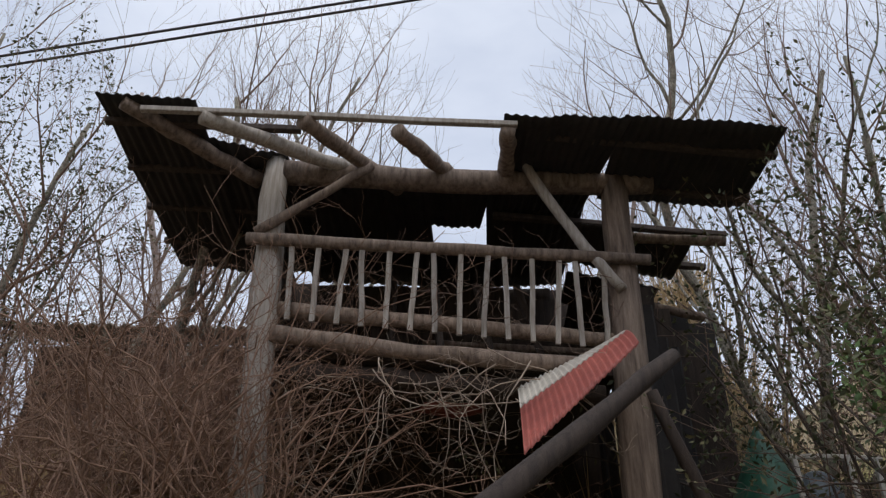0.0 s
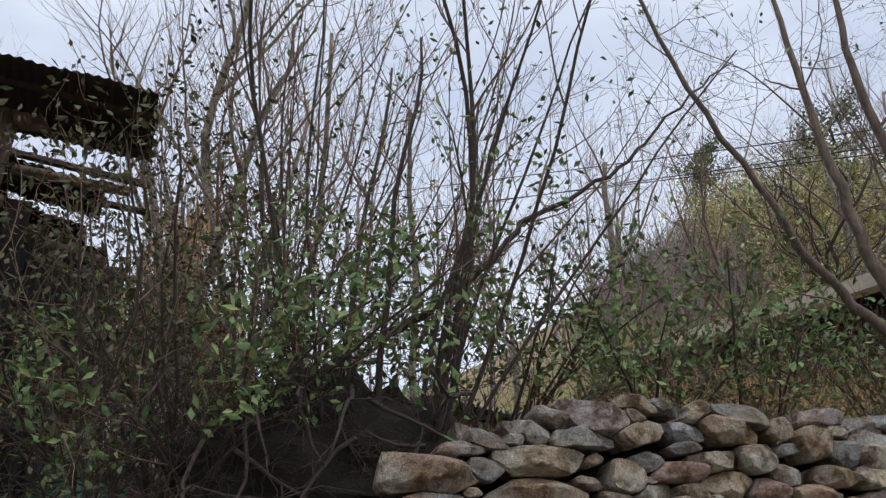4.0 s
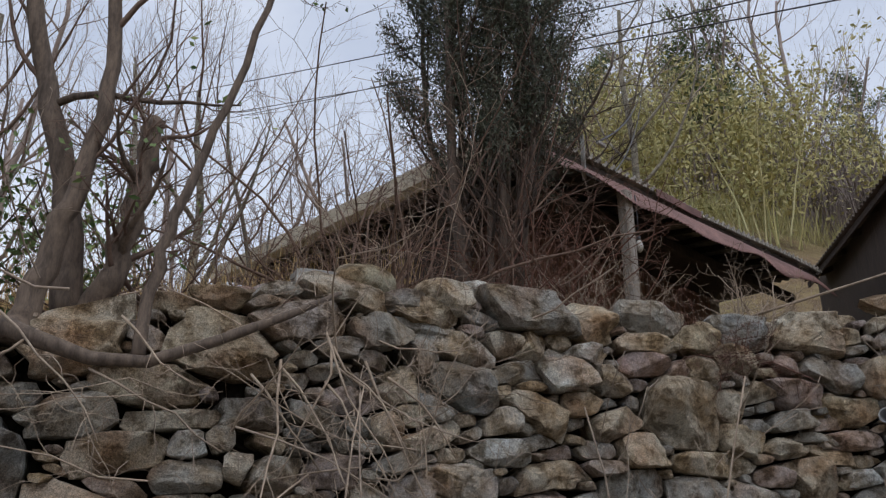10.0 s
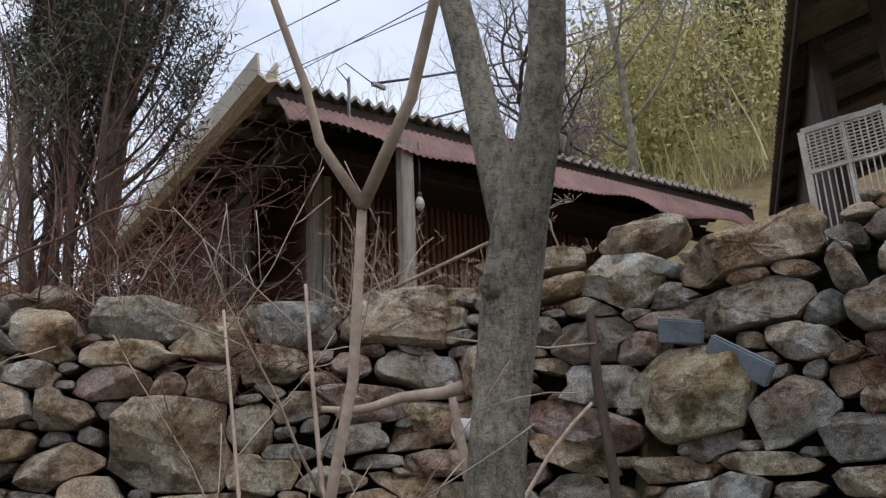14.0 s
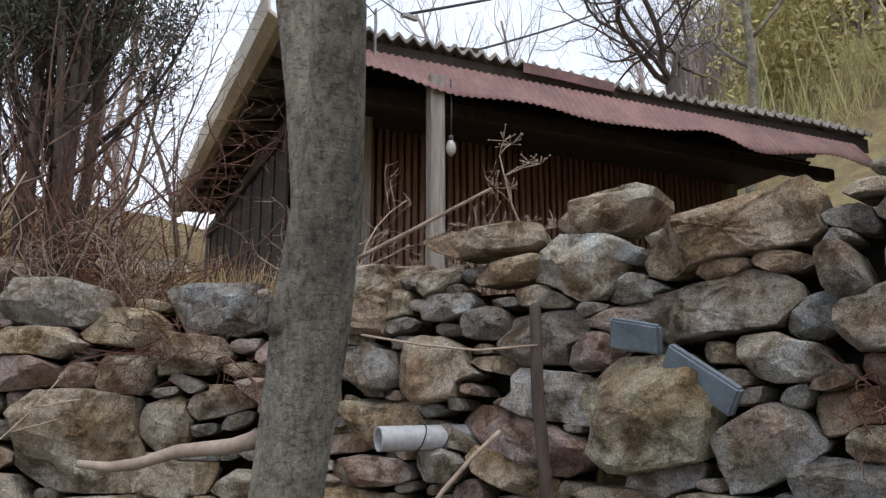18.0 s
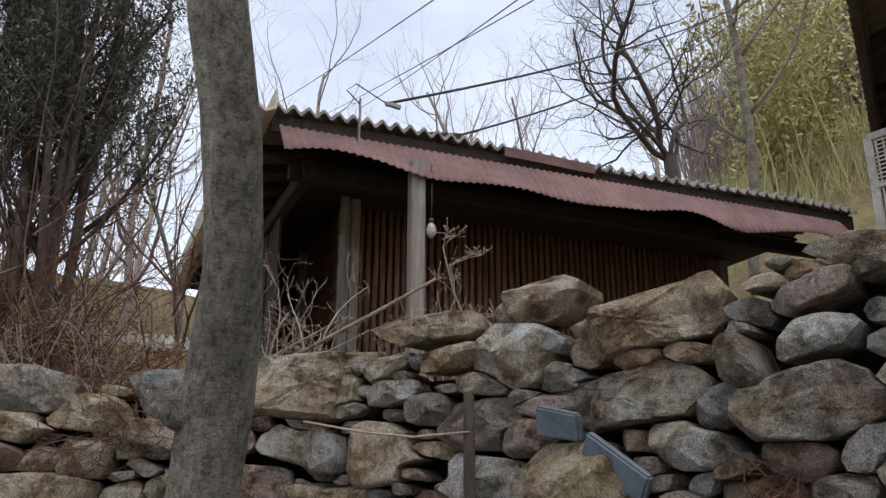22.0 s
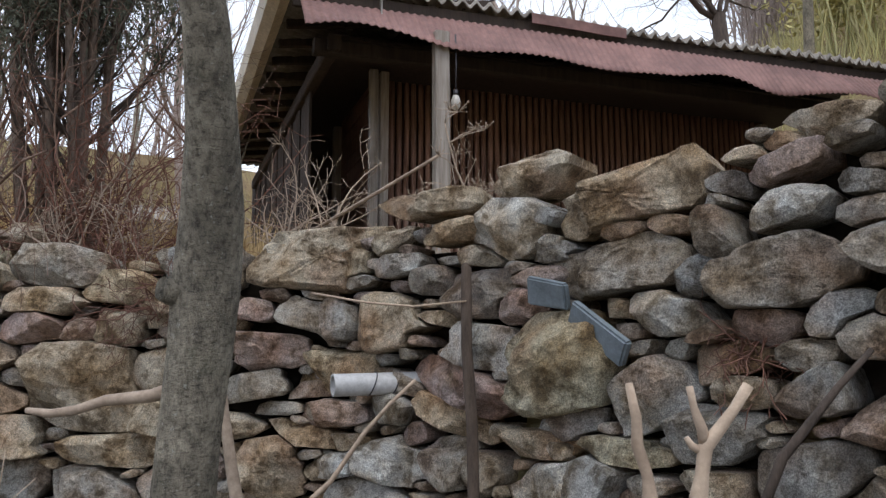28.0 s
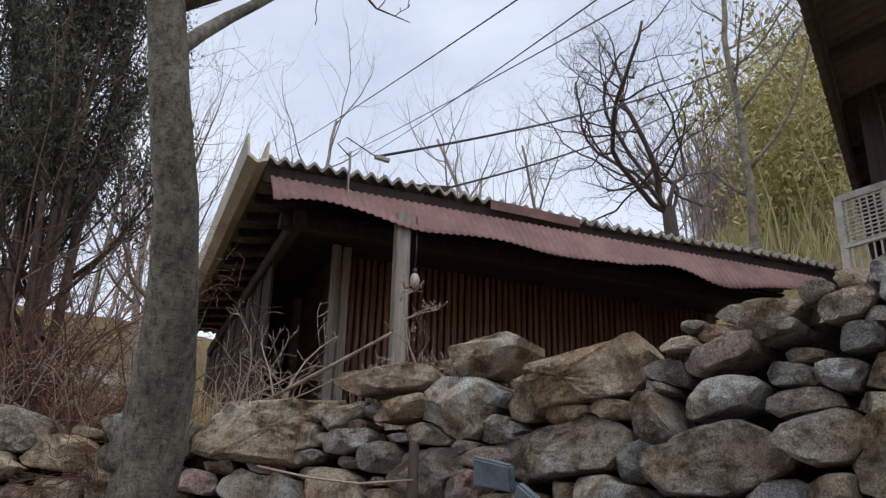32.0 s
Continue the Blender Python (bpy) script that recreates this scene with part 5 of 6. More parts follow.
for k in range(16):
    x = rng.uniform(-5.5, -3.6)
    out = grow(rng, (x, 2.98, 1.5 + 0.1 * rng.normal()), (rng.normal() * 0.7, -0.12, -0.7), rng.uniform(0.4, 1.0), 0.007, 0, [], 0.2, (3, 2), 0.7, -0.12, 0.45)
    s = Soup()
    for lv, q, r in out:
        q[:, 1] = np.minimum(q[:, 1], 2.97)
        s.tube(q, r, 6 if lv == 0 else 4)
    part("sucker", s.data, TWIG_PALE, roots)

# the tall dense clump at the wall's west end
rng = np.random.default_rng(5)
limbs = []
for k in range(22):
    a = rng.uniform(0, 2 * math.pi)
    lean = rng.uniform(0.05, 0.42)
    grow(rng, (-9.5 + 0.45 * math.cos(a), 4.1 + 0.35 * math.sin(a), 1.15), (lean * math.cos(a), lean * math.sin(a), 1), rng.uniform(2.8, 4.4), rng.uniform(0.01, 0.026), 0, limbs, 0.07, (7, 5), 0.55, 0.1, 0.42, 0.2)
clump = plant("shrub_clump", limbs, "tall clump of thin bare stems above the crumbled wall", "shrub", (BARK_DARK, TWIG), sides=(7, 4, 4, 3, 3))
leaves_on(clump, limbs, rng, 700, 0.06, LEAF, 0.06)


# rooty mound; its near-black earth also paints the shade of the hollow
mound = thing("root_mound", (-9.65, 4.0, 0.5), "dark earthy mound of roots under the tall clump", "mound")
bmx = bmesh.new()
bmesh.ops.create_icosphere(bmx, subdivisions=4, radius=1)
for v in bmx.verts:
    c = Vector((v.co.x * 0.9, v.co.y * 0.5, v.co.z * 0.72))
    v.co = Vector((-9.65, 4.05, 0.98)) + c * (1 + 0.28 * noise.noise(c * 3.1) + 0.14 * noise.noise(c * 9))
part("earth", bmx, EARTH_SHADE, mound)
for k in range(16):
    a = rng.uniform(-1.3, 1.3)
    out = grow(rng, (-9.65 + 0.8 * math.sin(a), 3.72 - 0.2 * math.cos(a), 1.1 + 0.5 * rng.random()), (rng.normal() * 0.5, -0.5, -0.5), rng.uniform(0.4, 0.9), 0.014, 0, [], 0.25, (3, 2), 0.7, -0.1, 0.5)
    s = Soup()
    for lv, q, r in out:
        s.tube(q, r, 6 if lv == 0 else 4)
    part("root", s.data, BARK_DARK, mound)
bough = []
stem([(-9.44, 3.80, 1.96), (-9.17, 3.80, 2.17), (-8.84, 3.80, 2.45), (-8.55, 3.80, 2.86), (-8.03, 3.80, 3.18), (-7.64, 3.80, 3.53)], 0.028, 0.012, bough, rng, 12, 0.5)
plant("dark_bough", bough, "dark crooked bough leaning out of the clump", "branch", (BARK_DARK, TWIG), names=("bough", "limb", "branch_mass", "twig_mass", "twig_mass"))


def evergreen(at, height, wide, seed, leaves, label="green-leaved evergreen shrub on top of the wall", mat=LEAF):
    rng = np.random.default_rng(seed)
    limbs = []
    for k in range(10):
        a = rng.uniform(0, 2 * math.pi)
        grow(rng, (at[0] + 0.06 * math.cos(a), at[1] + 0.06 * math.sin(a), at[2]), (math.cos(a) * wide, math.sin(a) * wide, 1), height * rng.uniform(0.7, 1.1), 0.014, 0, limbs, 0.12, (6, 4), 0.75, 0.06, 0.5, 0.15)
    ob = plant("evergreen_shrub", limbs, label, "shrub", (BARK_DARK, TWIG), sides=(6, 4, 4, 3, 3), group="evergreen shrubs on the wall")
    leaves_on(ob, limbs, rng, int(leaves * 0.55), 0.07 if mat == LEAF else 0.055, mat, 0.06)
    return ob


evergreen((-8.6, 4.6, 1.25), 1.7, 0.6, 31, 2600)
evergreen((-7.4, 4.5, 1.35), 1.5, 0.7, 32, 2600)
evergreen((-6.5, 4.6, 1.4), 1.7, 0.7, 33, 2600)
evergreen((-10.4, 3.9, 1.0), 1.6, 0.8, 34, 4200, "leafy evergreen shrub beside the ruined hut")
evergreen((-10.8, 5.6, 0.6), 3.0, 0.32, 40, 5600, "tall dull-leaved evergreen shrub beside the ruined hut", LEAF_DARK)
evergreen((-10.9, 4.3, 0.5), 2.3, 0.5, 35, 4200, "leafy evergreen shrub beside the ruined hut", LEAF_DARK)
evergreen((-10.4, 4.7, 0.6), 2.8, 0.45, 37, 3600, "tall leafy evergreen shrub beside the ruined hut", LEAF_DARK)
evergreen((-10.2, 6.6, 0.8), 4.2, 0.4, 41, 6500, "tall dull-leaved evergreen shrub beside the ruined hut", LEAF_DARK)
evergreen((-18.7, 8.6, gz(-18.7, 8.6)), 4.4, 0.35, 38, 22000, "tall evergreen shrub behind the ruined hut", LEAF_DARK)
evergreen((-5.0, 4.6, 1.5), 1.3, 0.5, 36, 1200)

# the dark juniper with red-brown vines round its foot
rng = np.random.default_rng(8)
cd = thing("juniper_tree", (-2.35, 4.75, 1.9), "tall dark evergreen juniper with reddish vines at its foot", "tree")
s = Soup()
climbs = []
for k in range(11):
    a = rng.uniform(0, 2 * math.pi)
    grow(rng, (-2.33 + 0.15 * math.cos(a), 4.8 + 0.12 * math.sin(a), 1.8), (0.1 * math.cos(a), 0.1 * math.sin(a), 1), rng.uniform(4.4, 6.4), rng.uniform(0.025, 0.05), 0, climbs, 0.05, (13, 6), 0.7, 0.2, 0.2, 0.15)
for lv, pts, rad in climbs:
    if lv == 0:
        t = Soup()
        t.tube(pts, rad, 8)
        part("stem", t.data, BARK_WARM, cd)
    else:
        s.tube(pts, rad, 4, False)
tagged(part("branch_mass", s.data, BARK_DARK, cd), kind="stuff")
s = Soup()
at = np.concatenate([pts for lv, pts, rad in climbs if lv])
at = at[at[:, 2] > 3.25 + 0.5 * np.abs(np.sin(at[:, 0] * 9))]
at = at[rng.integers(len(at), size=90000)] + rng.normal(size=(90000, 3)) * 0.06
s.leaves(at, rng.normal(size=at.shape) * 0.6 + np.array((0, 0, 0.5)), rng.normal(size=at.shape), rng.uniform(0.03, 0.075, len(at)), 0.012)
tagged(part("foliage", s.data, CEDAR, cd), kind="stuff")
vine = thing("vine_tangle", (-2.2, 4.6, 1.9), "tangle of reddish-brown bare vines round the juniper", "vine")
s = Soup()
for k in range(75):
    out = []
    grow(rng, (-2.1 + rng.normal() * 0.42, 4.75 + rng.normal() * 0.25, 1.9 + abs(rng.normal()) * 0.35), (rng.normal() * 0.5 + 0.25, rng.normal() * 0.3, 0.9), rng.uniform(0.5, 1.5), 0.007, 0, out, 0.28, (4, 3), 0.8, -0.03, 0.5, 0.1)
    mine = Soup() if k < 20 else s
    for lv, p, r in out:
        mine.tube(p, r, 4, False)
    if k < 20:
        part("vine_stem", mine.data, TWIG_RED, vine)
tagged(part("stem_mass", s.data, TWIG_RED, vine), kind="stuff")


def bare_tree(at, height, seed, r=0.12, lean=(0, 0, 1), mats=(BARK, TWIG), wob=0.12, label="bare deciduous tree", kids=(6, 6, 5), spread=0.8, up=0.08, start=0.3, group="bare trees", shrink=0.55):
    rng = np.random.default_rng(seed)
    limbs = grow(rng, at, lean, height, r, 0, [], wob, kids, spread, up, shrink, start)
    return plant("bare_tree", limbs, label, "tree", mats, group=group)


# the crooked tree behind the house and others on the slope
rng = np.random.default_rng(41)
cz = gz(4.6, 14.7)
limbs = [(0, np.array([(4.7, 14.7, cz - 0.2), (4.65, 14.7, cz + 1.5), (4.5, 14.7, 6.4), (4.4, 14.7, 8.0)]), np.array([0.22, 0.19, 0.16, 0.13]))]
for d, ln, r in (((-1, -0.4, 0.6), 4.4, 0.06), ((-0.7, 0, 1), 4.8, 0.065), ((-0.25, 0.1, 1), 4.8, 0.055), ((0.35, 0.2, 1), 4.4, 0.05), ((-0.9, -0.6, 0.4), 3.8, 0.045), ((0.8, 0.4, 0.8), 3.4, 0.04)):
    grow(rng, (4.4, 14.7, 7.9), d, ln, r, 0, limbs, 0.22, (9, 8, 5), 0.9, 0.1, 0.5, 0.12)
plant("crooked_tree", limbs, "wide crooked bare tree behind the house", "tree", (BARK_DARK, BARK_DARK))
bare_tree((6.6, 17, gz(6.6, 17)), 9.5, 42, 0.13, (-0.06, 0, 1), (BARK, HAZEWOOD), 0.08, "tall bare tree behind the house", (10, 7, 5), 0.8)
for k, (x, y, h) in enumerate(((-3.4, 10.5, 5.5), (-5.6, 12, 6), (-7.5, 10, 5.5), (-8.6, 13, 6), (-4.6, 7.0, 3.6), (-6.6, 7.4, 3.8), (-16.0, 8.3, 6.2), (-17.5, 8.0, 5.0), (-14.6, 11, 7), (-20.5, 8.0, 6.5), (-18.6, 7.4, 5), (-10.6, 9.5, 6.5), (-9.4, 8.0, 5.5), (-12.5, 12, 7), (-10.4, 7.4, 5.6), (-9.9, 5.9, 5.2), (-10.9, 6.6, 5.4), (-15.9, 6.6, 5.2), (-16.9, 7.0, 6.0))):
    bare_tree((x, y, gz(x, y)), h, 50 + k, 0.05 + 0.01 * (k % 3), (0.15 * math.sin(k * 2.1), 0.1 * math.cos(k * 1.7), 1), (BARK, TWIG), 0.09, "slender bare tree on the terrace", (8, 6, 4), 0.6, 0.14, 0.25)

# ---- the wooded hillside ----
rng = np.random.default_rng(77)


def bamboo(at, seed):
    rng = np.random.default_rng(seed)
    limbs = []
    for k in range(16):
        a = rng.uniform(0, 6.28)
        grow(rng, (at[0] + rng.normal() * 0.7, at[1] + rng.normal() * 0.7, at[2]), (0.2 * math.cos(a), 0.2 * math.sin(a), 1), rng.uniform(4.5, 7), 0.03, 0, limbs, 0.05, (7,), 0.6, 0.0, 0.2, 0.2)
    ob = thing("bamboo_clump", at, "yellow-green bamboo clump on the hillside", "bamboo", "bamboo on the hillside")
    s = Soup()
    for lv, p, r in limbs:
        s.tube(p, r, 4, False)
    tagged(part("culm_mass", s.data, BAMBOO, ob), kind="stuff")
    leaves_on(ob, limbs, rng, 3000, 0.2, BAMBOO, 0.3, droop=0.5, from_level=0)
    return ob


proto = [bamboo((12.5, 27.0, gz(12.5, 27.0)), 90), bamboo((15.0, 25.0, gz(15, 25)), 91)]
for k in range(22):
    az, r = math.radians(rng.uniform(23, 54)), rng.uniform(24, 52)
    x, y = -2 + r * math.sin(az), -2 + r * math.cos(az)
    if abs(x - 11) < 1.5 and abs(y - 33) < 2:
        continue
    copy_thing(proto[k % 2], pose(x, y, gz(x, y), 0, 0, rng.uniform(0, 360)))


def pine(at, seed, h):
    rng = np.random.default_rng(seed)
    limbs = grow(rng, at, (0.03, 0, 1), h, 0.14, 0, [], 0.03, (22, 5), 0.95, 0.02, 0.26, 0.25)
    ob = thing("pine_tree", at, "dark green pine on the hillside", "tree", "pines on the hillside")
    s = Soup()
    s.tube(limbs[0][1], limbs[0][2], 8)
    part("trunk", s.data, BARK_DARK, ob)
    s = Soup()
    for lv, p, r in limbs[1:]:
        s.tube(p, r, 4, False)
    tagged(part("branch_mass", s.data, BARK_DARK, ob), kind="stuff")
    leaves_on(ob, limbs, rng, 5500, 0.2, PINE, 0.2)
    return ob


pp = [pine((16.0, 25.0, gz(16, 25)), 95, 9), pine((20, 40, gz(20, 40)), 96, 11)]
for k in range(6):
    az, r = math.radians(rng.uniform(26, 60)), rng.uniform(28, 70)
    x, y = -2 + r * math.sin(az), -2 + r * math.cos(az)
    copy_thing(pp[k % 2], pose(x, y, gz(x, y), 0, 0, rng.uniform(0, 360)))

# bare woodland, from a few trees repeated
wood = [bare_tree((14 + 3 * k, 52, gz(14 + 3 * k, 52)), 10 + k, 120 + k, 0.14, (0.05, 0, 1), (HAZEWOOD, HAZEWOOD), 0.1, "bare tree in the hillside wood", (8, 6, 3), 0.7, 0.12, 0.25, "bare woodland trees") for k in range(3)]
for k in range(40):
    az = math.radians(rng.uniform(-42, 62))
    r = rng.uniform(30, 80) if az > 0.25 else rng.uniform(22, 60)
    x, y = -5 + r * math.sin(az), -2 + r * math.cos(az)
    if x > 5 and y < 40 and abs(x - 11) < 3:
        continue
    m = pose(x, y, gz(x, y), 0, 0, rng.uniform(0, 360)) @ Matrix.Diagonal((1, 1, 1, 1))
    copy_thing(wood[k % 3], m)


# ---- thickets, dry brush and vines ----
def thicket(name, label, boxes, seed, count, mat, length, radius, way=(0, 0, 0.8), wob=0.25, kids=(4, 3), up=0.0, category="brush"):
    """A tangle of fine stems that start at random inside the given boxes (x0, x1, y0, y1, z0, z1)."""
    rng = np.random.default_rng(seed)
    b0 = boxes[0]
    ob = thing(name, ((b0[0] + b0[1]) / 2, (b0[2] + b0[3]) / 2, b0[4]), label, category)
    s = Soup()
    for x0, x1, y0, y1, z0, z1 in boxes:
        for k in range(count):
            out = []
            p = (rng.uniform(x0, x1), rng.uniform(y0, y1), rng.uniform(z0, z1))
            d = np.array(way) + rng.normal(size=3) * (0.6, 0.35, 0.35)
            grow(rng, p, d, length * rng.uniform(0.5, 1.3), radius * rng.uniform(0.6, 1.3), 0, out, wob, kids, 0.75, up, 0.5, 0.15)
            mine = Soup() if k < 10 else s
            for lv, q, r in out:
                mine.tube(q, r, 5 if lv == 0 else 3, False)
            if k < 10:
                part("stem", mine.data, mat, ob)
    tagged(part("stem_mass", s.data, mat, ob), kind="stuff")
    return ob


thicket("dry_brush", "tangle of dry brown brush beside the hut", [(-17.5, -15.0, 4.6, 6.2, 0.9, 1.6), (-15.8, -14.6, 4.8, 5.6, 0.8, 1.8), (-18.5, -15.5, 6.2, 7.6, 1.4, 2.6), (-16.6, -15.0, 5.4, 6.4, 1.2, 2.4)], 201, 120, TWIG_BRUSH, 1.7, 0.008)
thicket("hanging_vines", "bare vines hanging under the hut floor", [(-14.9, -12.6, 5.35, 5.6, 2.2, 2.6), (-14.9, -12.4, 5.2, 5.6, 0.9, 1.5)], 202, 24, TWIG_PALE, 1.2, 0.006, (0, -0.1, -0.5), 0.3, (3, 2))
thicket("rail_vines", "withered vines on the hut railing", [(-14.8, -12.4, 5.4, 5.6, 2.7, 3.3)], 203, 40, TWIG, 0.5, 0.004, (0, 0, 0.2), 0.35, (3,))
thicket("wall_vines", "pale bare twigs creeping over the stone wall", [(-5.6, -2.6, 3.0, 3.3, 1.3, 1.9), (-4.9, -3.2, 2.8, 3.0, 0.8, 1.5)], 204, 11, TWIG_PALE, 1.0, 0.005, (0.2, -0.25, 0.1), 0.25, (4, 3))
thicket("wall_brush", "brown twiggy undergrowth on top of the wall", [(-9.0, -5.6, 3.9, 4.8, 1.3, 1.7), (-5.0, -2.8, 3.7, 4.5, 1.7, 2.1)], 205, 90, TWIG, 0.8, 0.005, (0, 0, 0.6), 0.25)
thicket("thorn_shrub", "bare twiggy shrub on the wall before the house", [(-0.75, -0.35, 3.95, 4.2, 2.1, 2.15), (-1.9, -1.4, 4.0, 4.3, 2.0, 2.1), (0.1, 0.5, 4.6, 5.0, 2.1, 2.2)], 206, 14, TWIG_PALE, 0.55, 0.006, (0, 0, 0.9), 0.16, (5, 3))
thicket("thorn_bush", "tangled bare thorn bush on the wall", [(-1.3, -0.9, 3.6, 3.8, 1.75, 1.9)], 207, 26, TWIG_RED, 0.4, 0.004, (-0.1, -0.4, 0.4), 0.25, (4, 3))
thicket("dark_brush", "dark tangled brush in the gap of the wall", [(-11.2, -9.2, 3.6, 4.4, 0.7, 1.2)], 208, 120, BARK_DARK, 1.1, 0.006, (0, -0.2, 0.5), 0.28)
thicket("bare_shrub", "bare purple-grey shrub above the wall", [(-3.6, -3.0, 4.2, 4.6, 1.9, 2.0)], 209, 22, TWIG, 2.0, 0.012, (-0.1, 0, 1), 0.14, (6, 4))


def grass(name, label, boxes, seed, count, h, mat):
    rng = np.random.default_rng(seed)
    b = boxes[0]
    ob = thing(name, (b[0], b[2], gz(b[0], b[2])), label, "grass", kind="stuff")
    s = Soup()
    for x0, x1, y0, y1 in boxes:
        x, y = rng.uniform(x0, x1, count), rng.uniform(y0, y1, count)
        p = np.stack([x, y, [gz(a, c) for a, c in zip(x, y)]], 1)
        s.leaves(p, np.stack([rng.normal(size=count) * 0.35, rng.normal(size=count) * 0.35, np.ones(count)], 1), rng.normal(size=(count, 3)), h * rng.uniform(0.5, 1.4, count), 0.018)
    tagged(part("blade_mass", s.data, mat, ob), kind="stuff")


grass("dry_grass", "tall straw-coloured dry grass on the terrace", [(-7.5, -3.0, 6.0, 12.5), (-16.6, -15.2, 6.4, 8.2), (-10.5, -3.5, 5.5, 16.0), (-20, -15, 6, 12), (-3.4, -1.2, 5.4, 8.0), (-12.5, -7.5, 6.5, 11)], 301, 5200, 0.7, DRYGRASS)

grass("tall_dry_grass", "tall pale yellow dry grass behind the juniper", [(-6.0, -2.6, 5.6, 9.5)], 305, 9000, 1.1, DRYGRASS)
thicket("climbing_stem_tangle", "grey-brown bare climbers round the juniper", [(-2.75, -2.0, 4.3, 4.6, 1.9, 3.4)], 211, 24, TWIG, 1.8, 0.008, (0, 0, 1), 0.12, (5, 3))

grass("hillside_scrub", "pale yellow scrub and dry grass on the hillside", [(4, 14, 18, 34), (12, 30, 18, 44), (-4, 8, 20, 46)], 302, 7000, 1.3, BAMBOO)


rng = np.random.default_rng(303)
far_wood = thing("far_woodland", (20, 45, gz(20, 45)), "hazy grey-brown bare woodland on the far hillside", "woodland", kind="stuff")
s = Soup()
az, r = np.radians(rng.uniform(19, 62, 9000)), rng.uniform(30, 75, 9000)
px, py = -2 + r * np.sin(az), -2 + r * np.cos(az)
p = np.stack([px, py, [gz(a, c) for a, c in zip(px, py)]], 1)
high = rng.uniform(2.5, 7.0, 9000)
s.leaves(p, np.stack([rng.normal(size=9000) * 0.16, rng.normal(size=9000) * 0.16, np.ones(9000)], 1), rng.normal(size=(9000, 3)), high, 0.07)
p2 = np.repeat(p, 3, 0) + np.stack([np.zeros(27000), np.zeros(27000), np.repeat(high, 3) * rng.uniform(0.3, 0.8, 27000)], 1)
s.leaves(p2, rng.normal(size=(27000, 3)) * (0.5, 0.5, 0.3) + (0, 0, 0.7), rng.normal(size=(27000, 3)), rng.uniform(0.8, 2.4, 27000), 0.035)
tagged(part("stem_mass", s.data, HAZEWOOD, far_wood), kind="stuff")

# ---- small things at the wall ----
pipe = thing("drain_pipe", (-0.1, 3.45, 1.44), "pale grey plastic drain pipe sticking out of the wall", "pipe")
PA, PB = np.array((-0.19, 3.36, 1.445)), np.array((0.35, 3.62, 1.46))
pv, pf = [], []
pd = (PB - PA) / np.linalg.norm(PB - PA)
ps = np.cross(pd, (0, 0, 1))
ps /= np.linalg.norm(ps)
pu = np.cross(ps, pd)
for r, q in ((0.05, PB), (0.05, PA), (0.042, PA), (0.042, PB)):
    for k in range(24):
        a = k * math.pi / 12
        pv.append(q + r * (math.cos(a) * ps + math.sin(a) * pu))
for i in range(3):
    for k in range(24):
        pf.append((i * 24 + k, i * 24 + (k + 1) % 24, i * 24 + 24 + (k + 1) % 24, i * 24 + 24 + k))
tube = part("tube", mesh_of("tube", pv, pf, PVC, True, 40), PVC, pipe)
for f in (0.3, 0.48):
    s = Soup()
    c = PA + (PB - PA) * f
    s.tube([c + 0.053 * (math.cos(a) * ps + math.sin(a) * pu) + pd * 0.02 * math.sin(a) for a in np.linspace(0, 6.3, 20)], [0.003] * 20, 5, False)
    part("binding", s.data, WIRE, tube, "thin black binding wire")


def slab(name, s, z, a, b, t, tilt, label):
    """A broken roof tile wedged between the stones."""
    p, nrm, d = wall_at(s)
    bm = bmesh.new()
    bmesh.ops.create_cube(bm, size=1, matrix=Matrix.Diagonal((a, t, b, 1)))
    bmesh.ops.bevel(bm, geom=bm.edges[:], offset=0.008, segments=2, affect="EDGES")
    for v in bm.verts:
        v.co.y += 0.03 * (v.co.x / a) ** 2 + 0.01 * noise.noise(v.co * 12)
        v.co.z += 0.05 * b * noise.noise(v.co * 9)
    me = bpy.data.meshes.new(name)
    bm.to_mesh(me)
    bm.free()
    me.materials.append(TILE)
    ob = new(name, me)
    ob.matrix_basis = Matrix.LocRotScale((*(p + nrm * 0.1), z), Euler((radians(18), radians(tilt), math.atan2(d[1], d[0]))), None)
    return tagged(ob, label, "tile", "blue tiles in the wall")


slab("roof_tile", 1.34, 1.8, 0.2, 0.11, 0.035, 12, "broken blue-grey roof tile wedged between stones")
slab("roof_tile", 1.57, 1.64, 0.29, 0.11, 0.035, 33, "broken blue-grey roof tile wedged between stones")
stake = thing("wooden_stake", (0.42, 3.1, 0.2), "thin dark wooden stake standing against the wall", "stake")
s = Soup()
s.tube([(0.46, 3.05, -0.1), (0.45, 3.07, 0.8), (0.44, 3.1, 1.3), (0.42, 3.12, 1.6), (0.42, 3.13, 1.93), (0.41, 3.13, 1.95)], [0.026, 0.025, 0.024, 0.024, 0.022, 0.012], 9)
pole = part("pole", s.data, BARK_DARK, stake)
s = Soup()
s.tube([(-0.25, 3.2, 1.84), (0.0, 3.12, 1.79), (0.2, 3.1, 1.77), (0.42, 3.1, 1.79)], [0.005, 0.005, 0.005, 0.004], 5)
part("binding", s.data, TWIG_PALE, pole, "pale straw tied to the stake")
stick = thing("long_stick", (-0.45, 4.1, 2.25), "long pale stick leaning on the wall top", "stick")
s = Soup()
s.tube([(-0.95, 4.5, 2.16), (-0.45, 4.15, 2.3), (-0.05, 3.8, 2.42), (0.28, 3.5, 2.52)], [0.011, 0.011, 0.01, 0.007], 7)
part("rod", s.data, TWIG_PALE, stick)

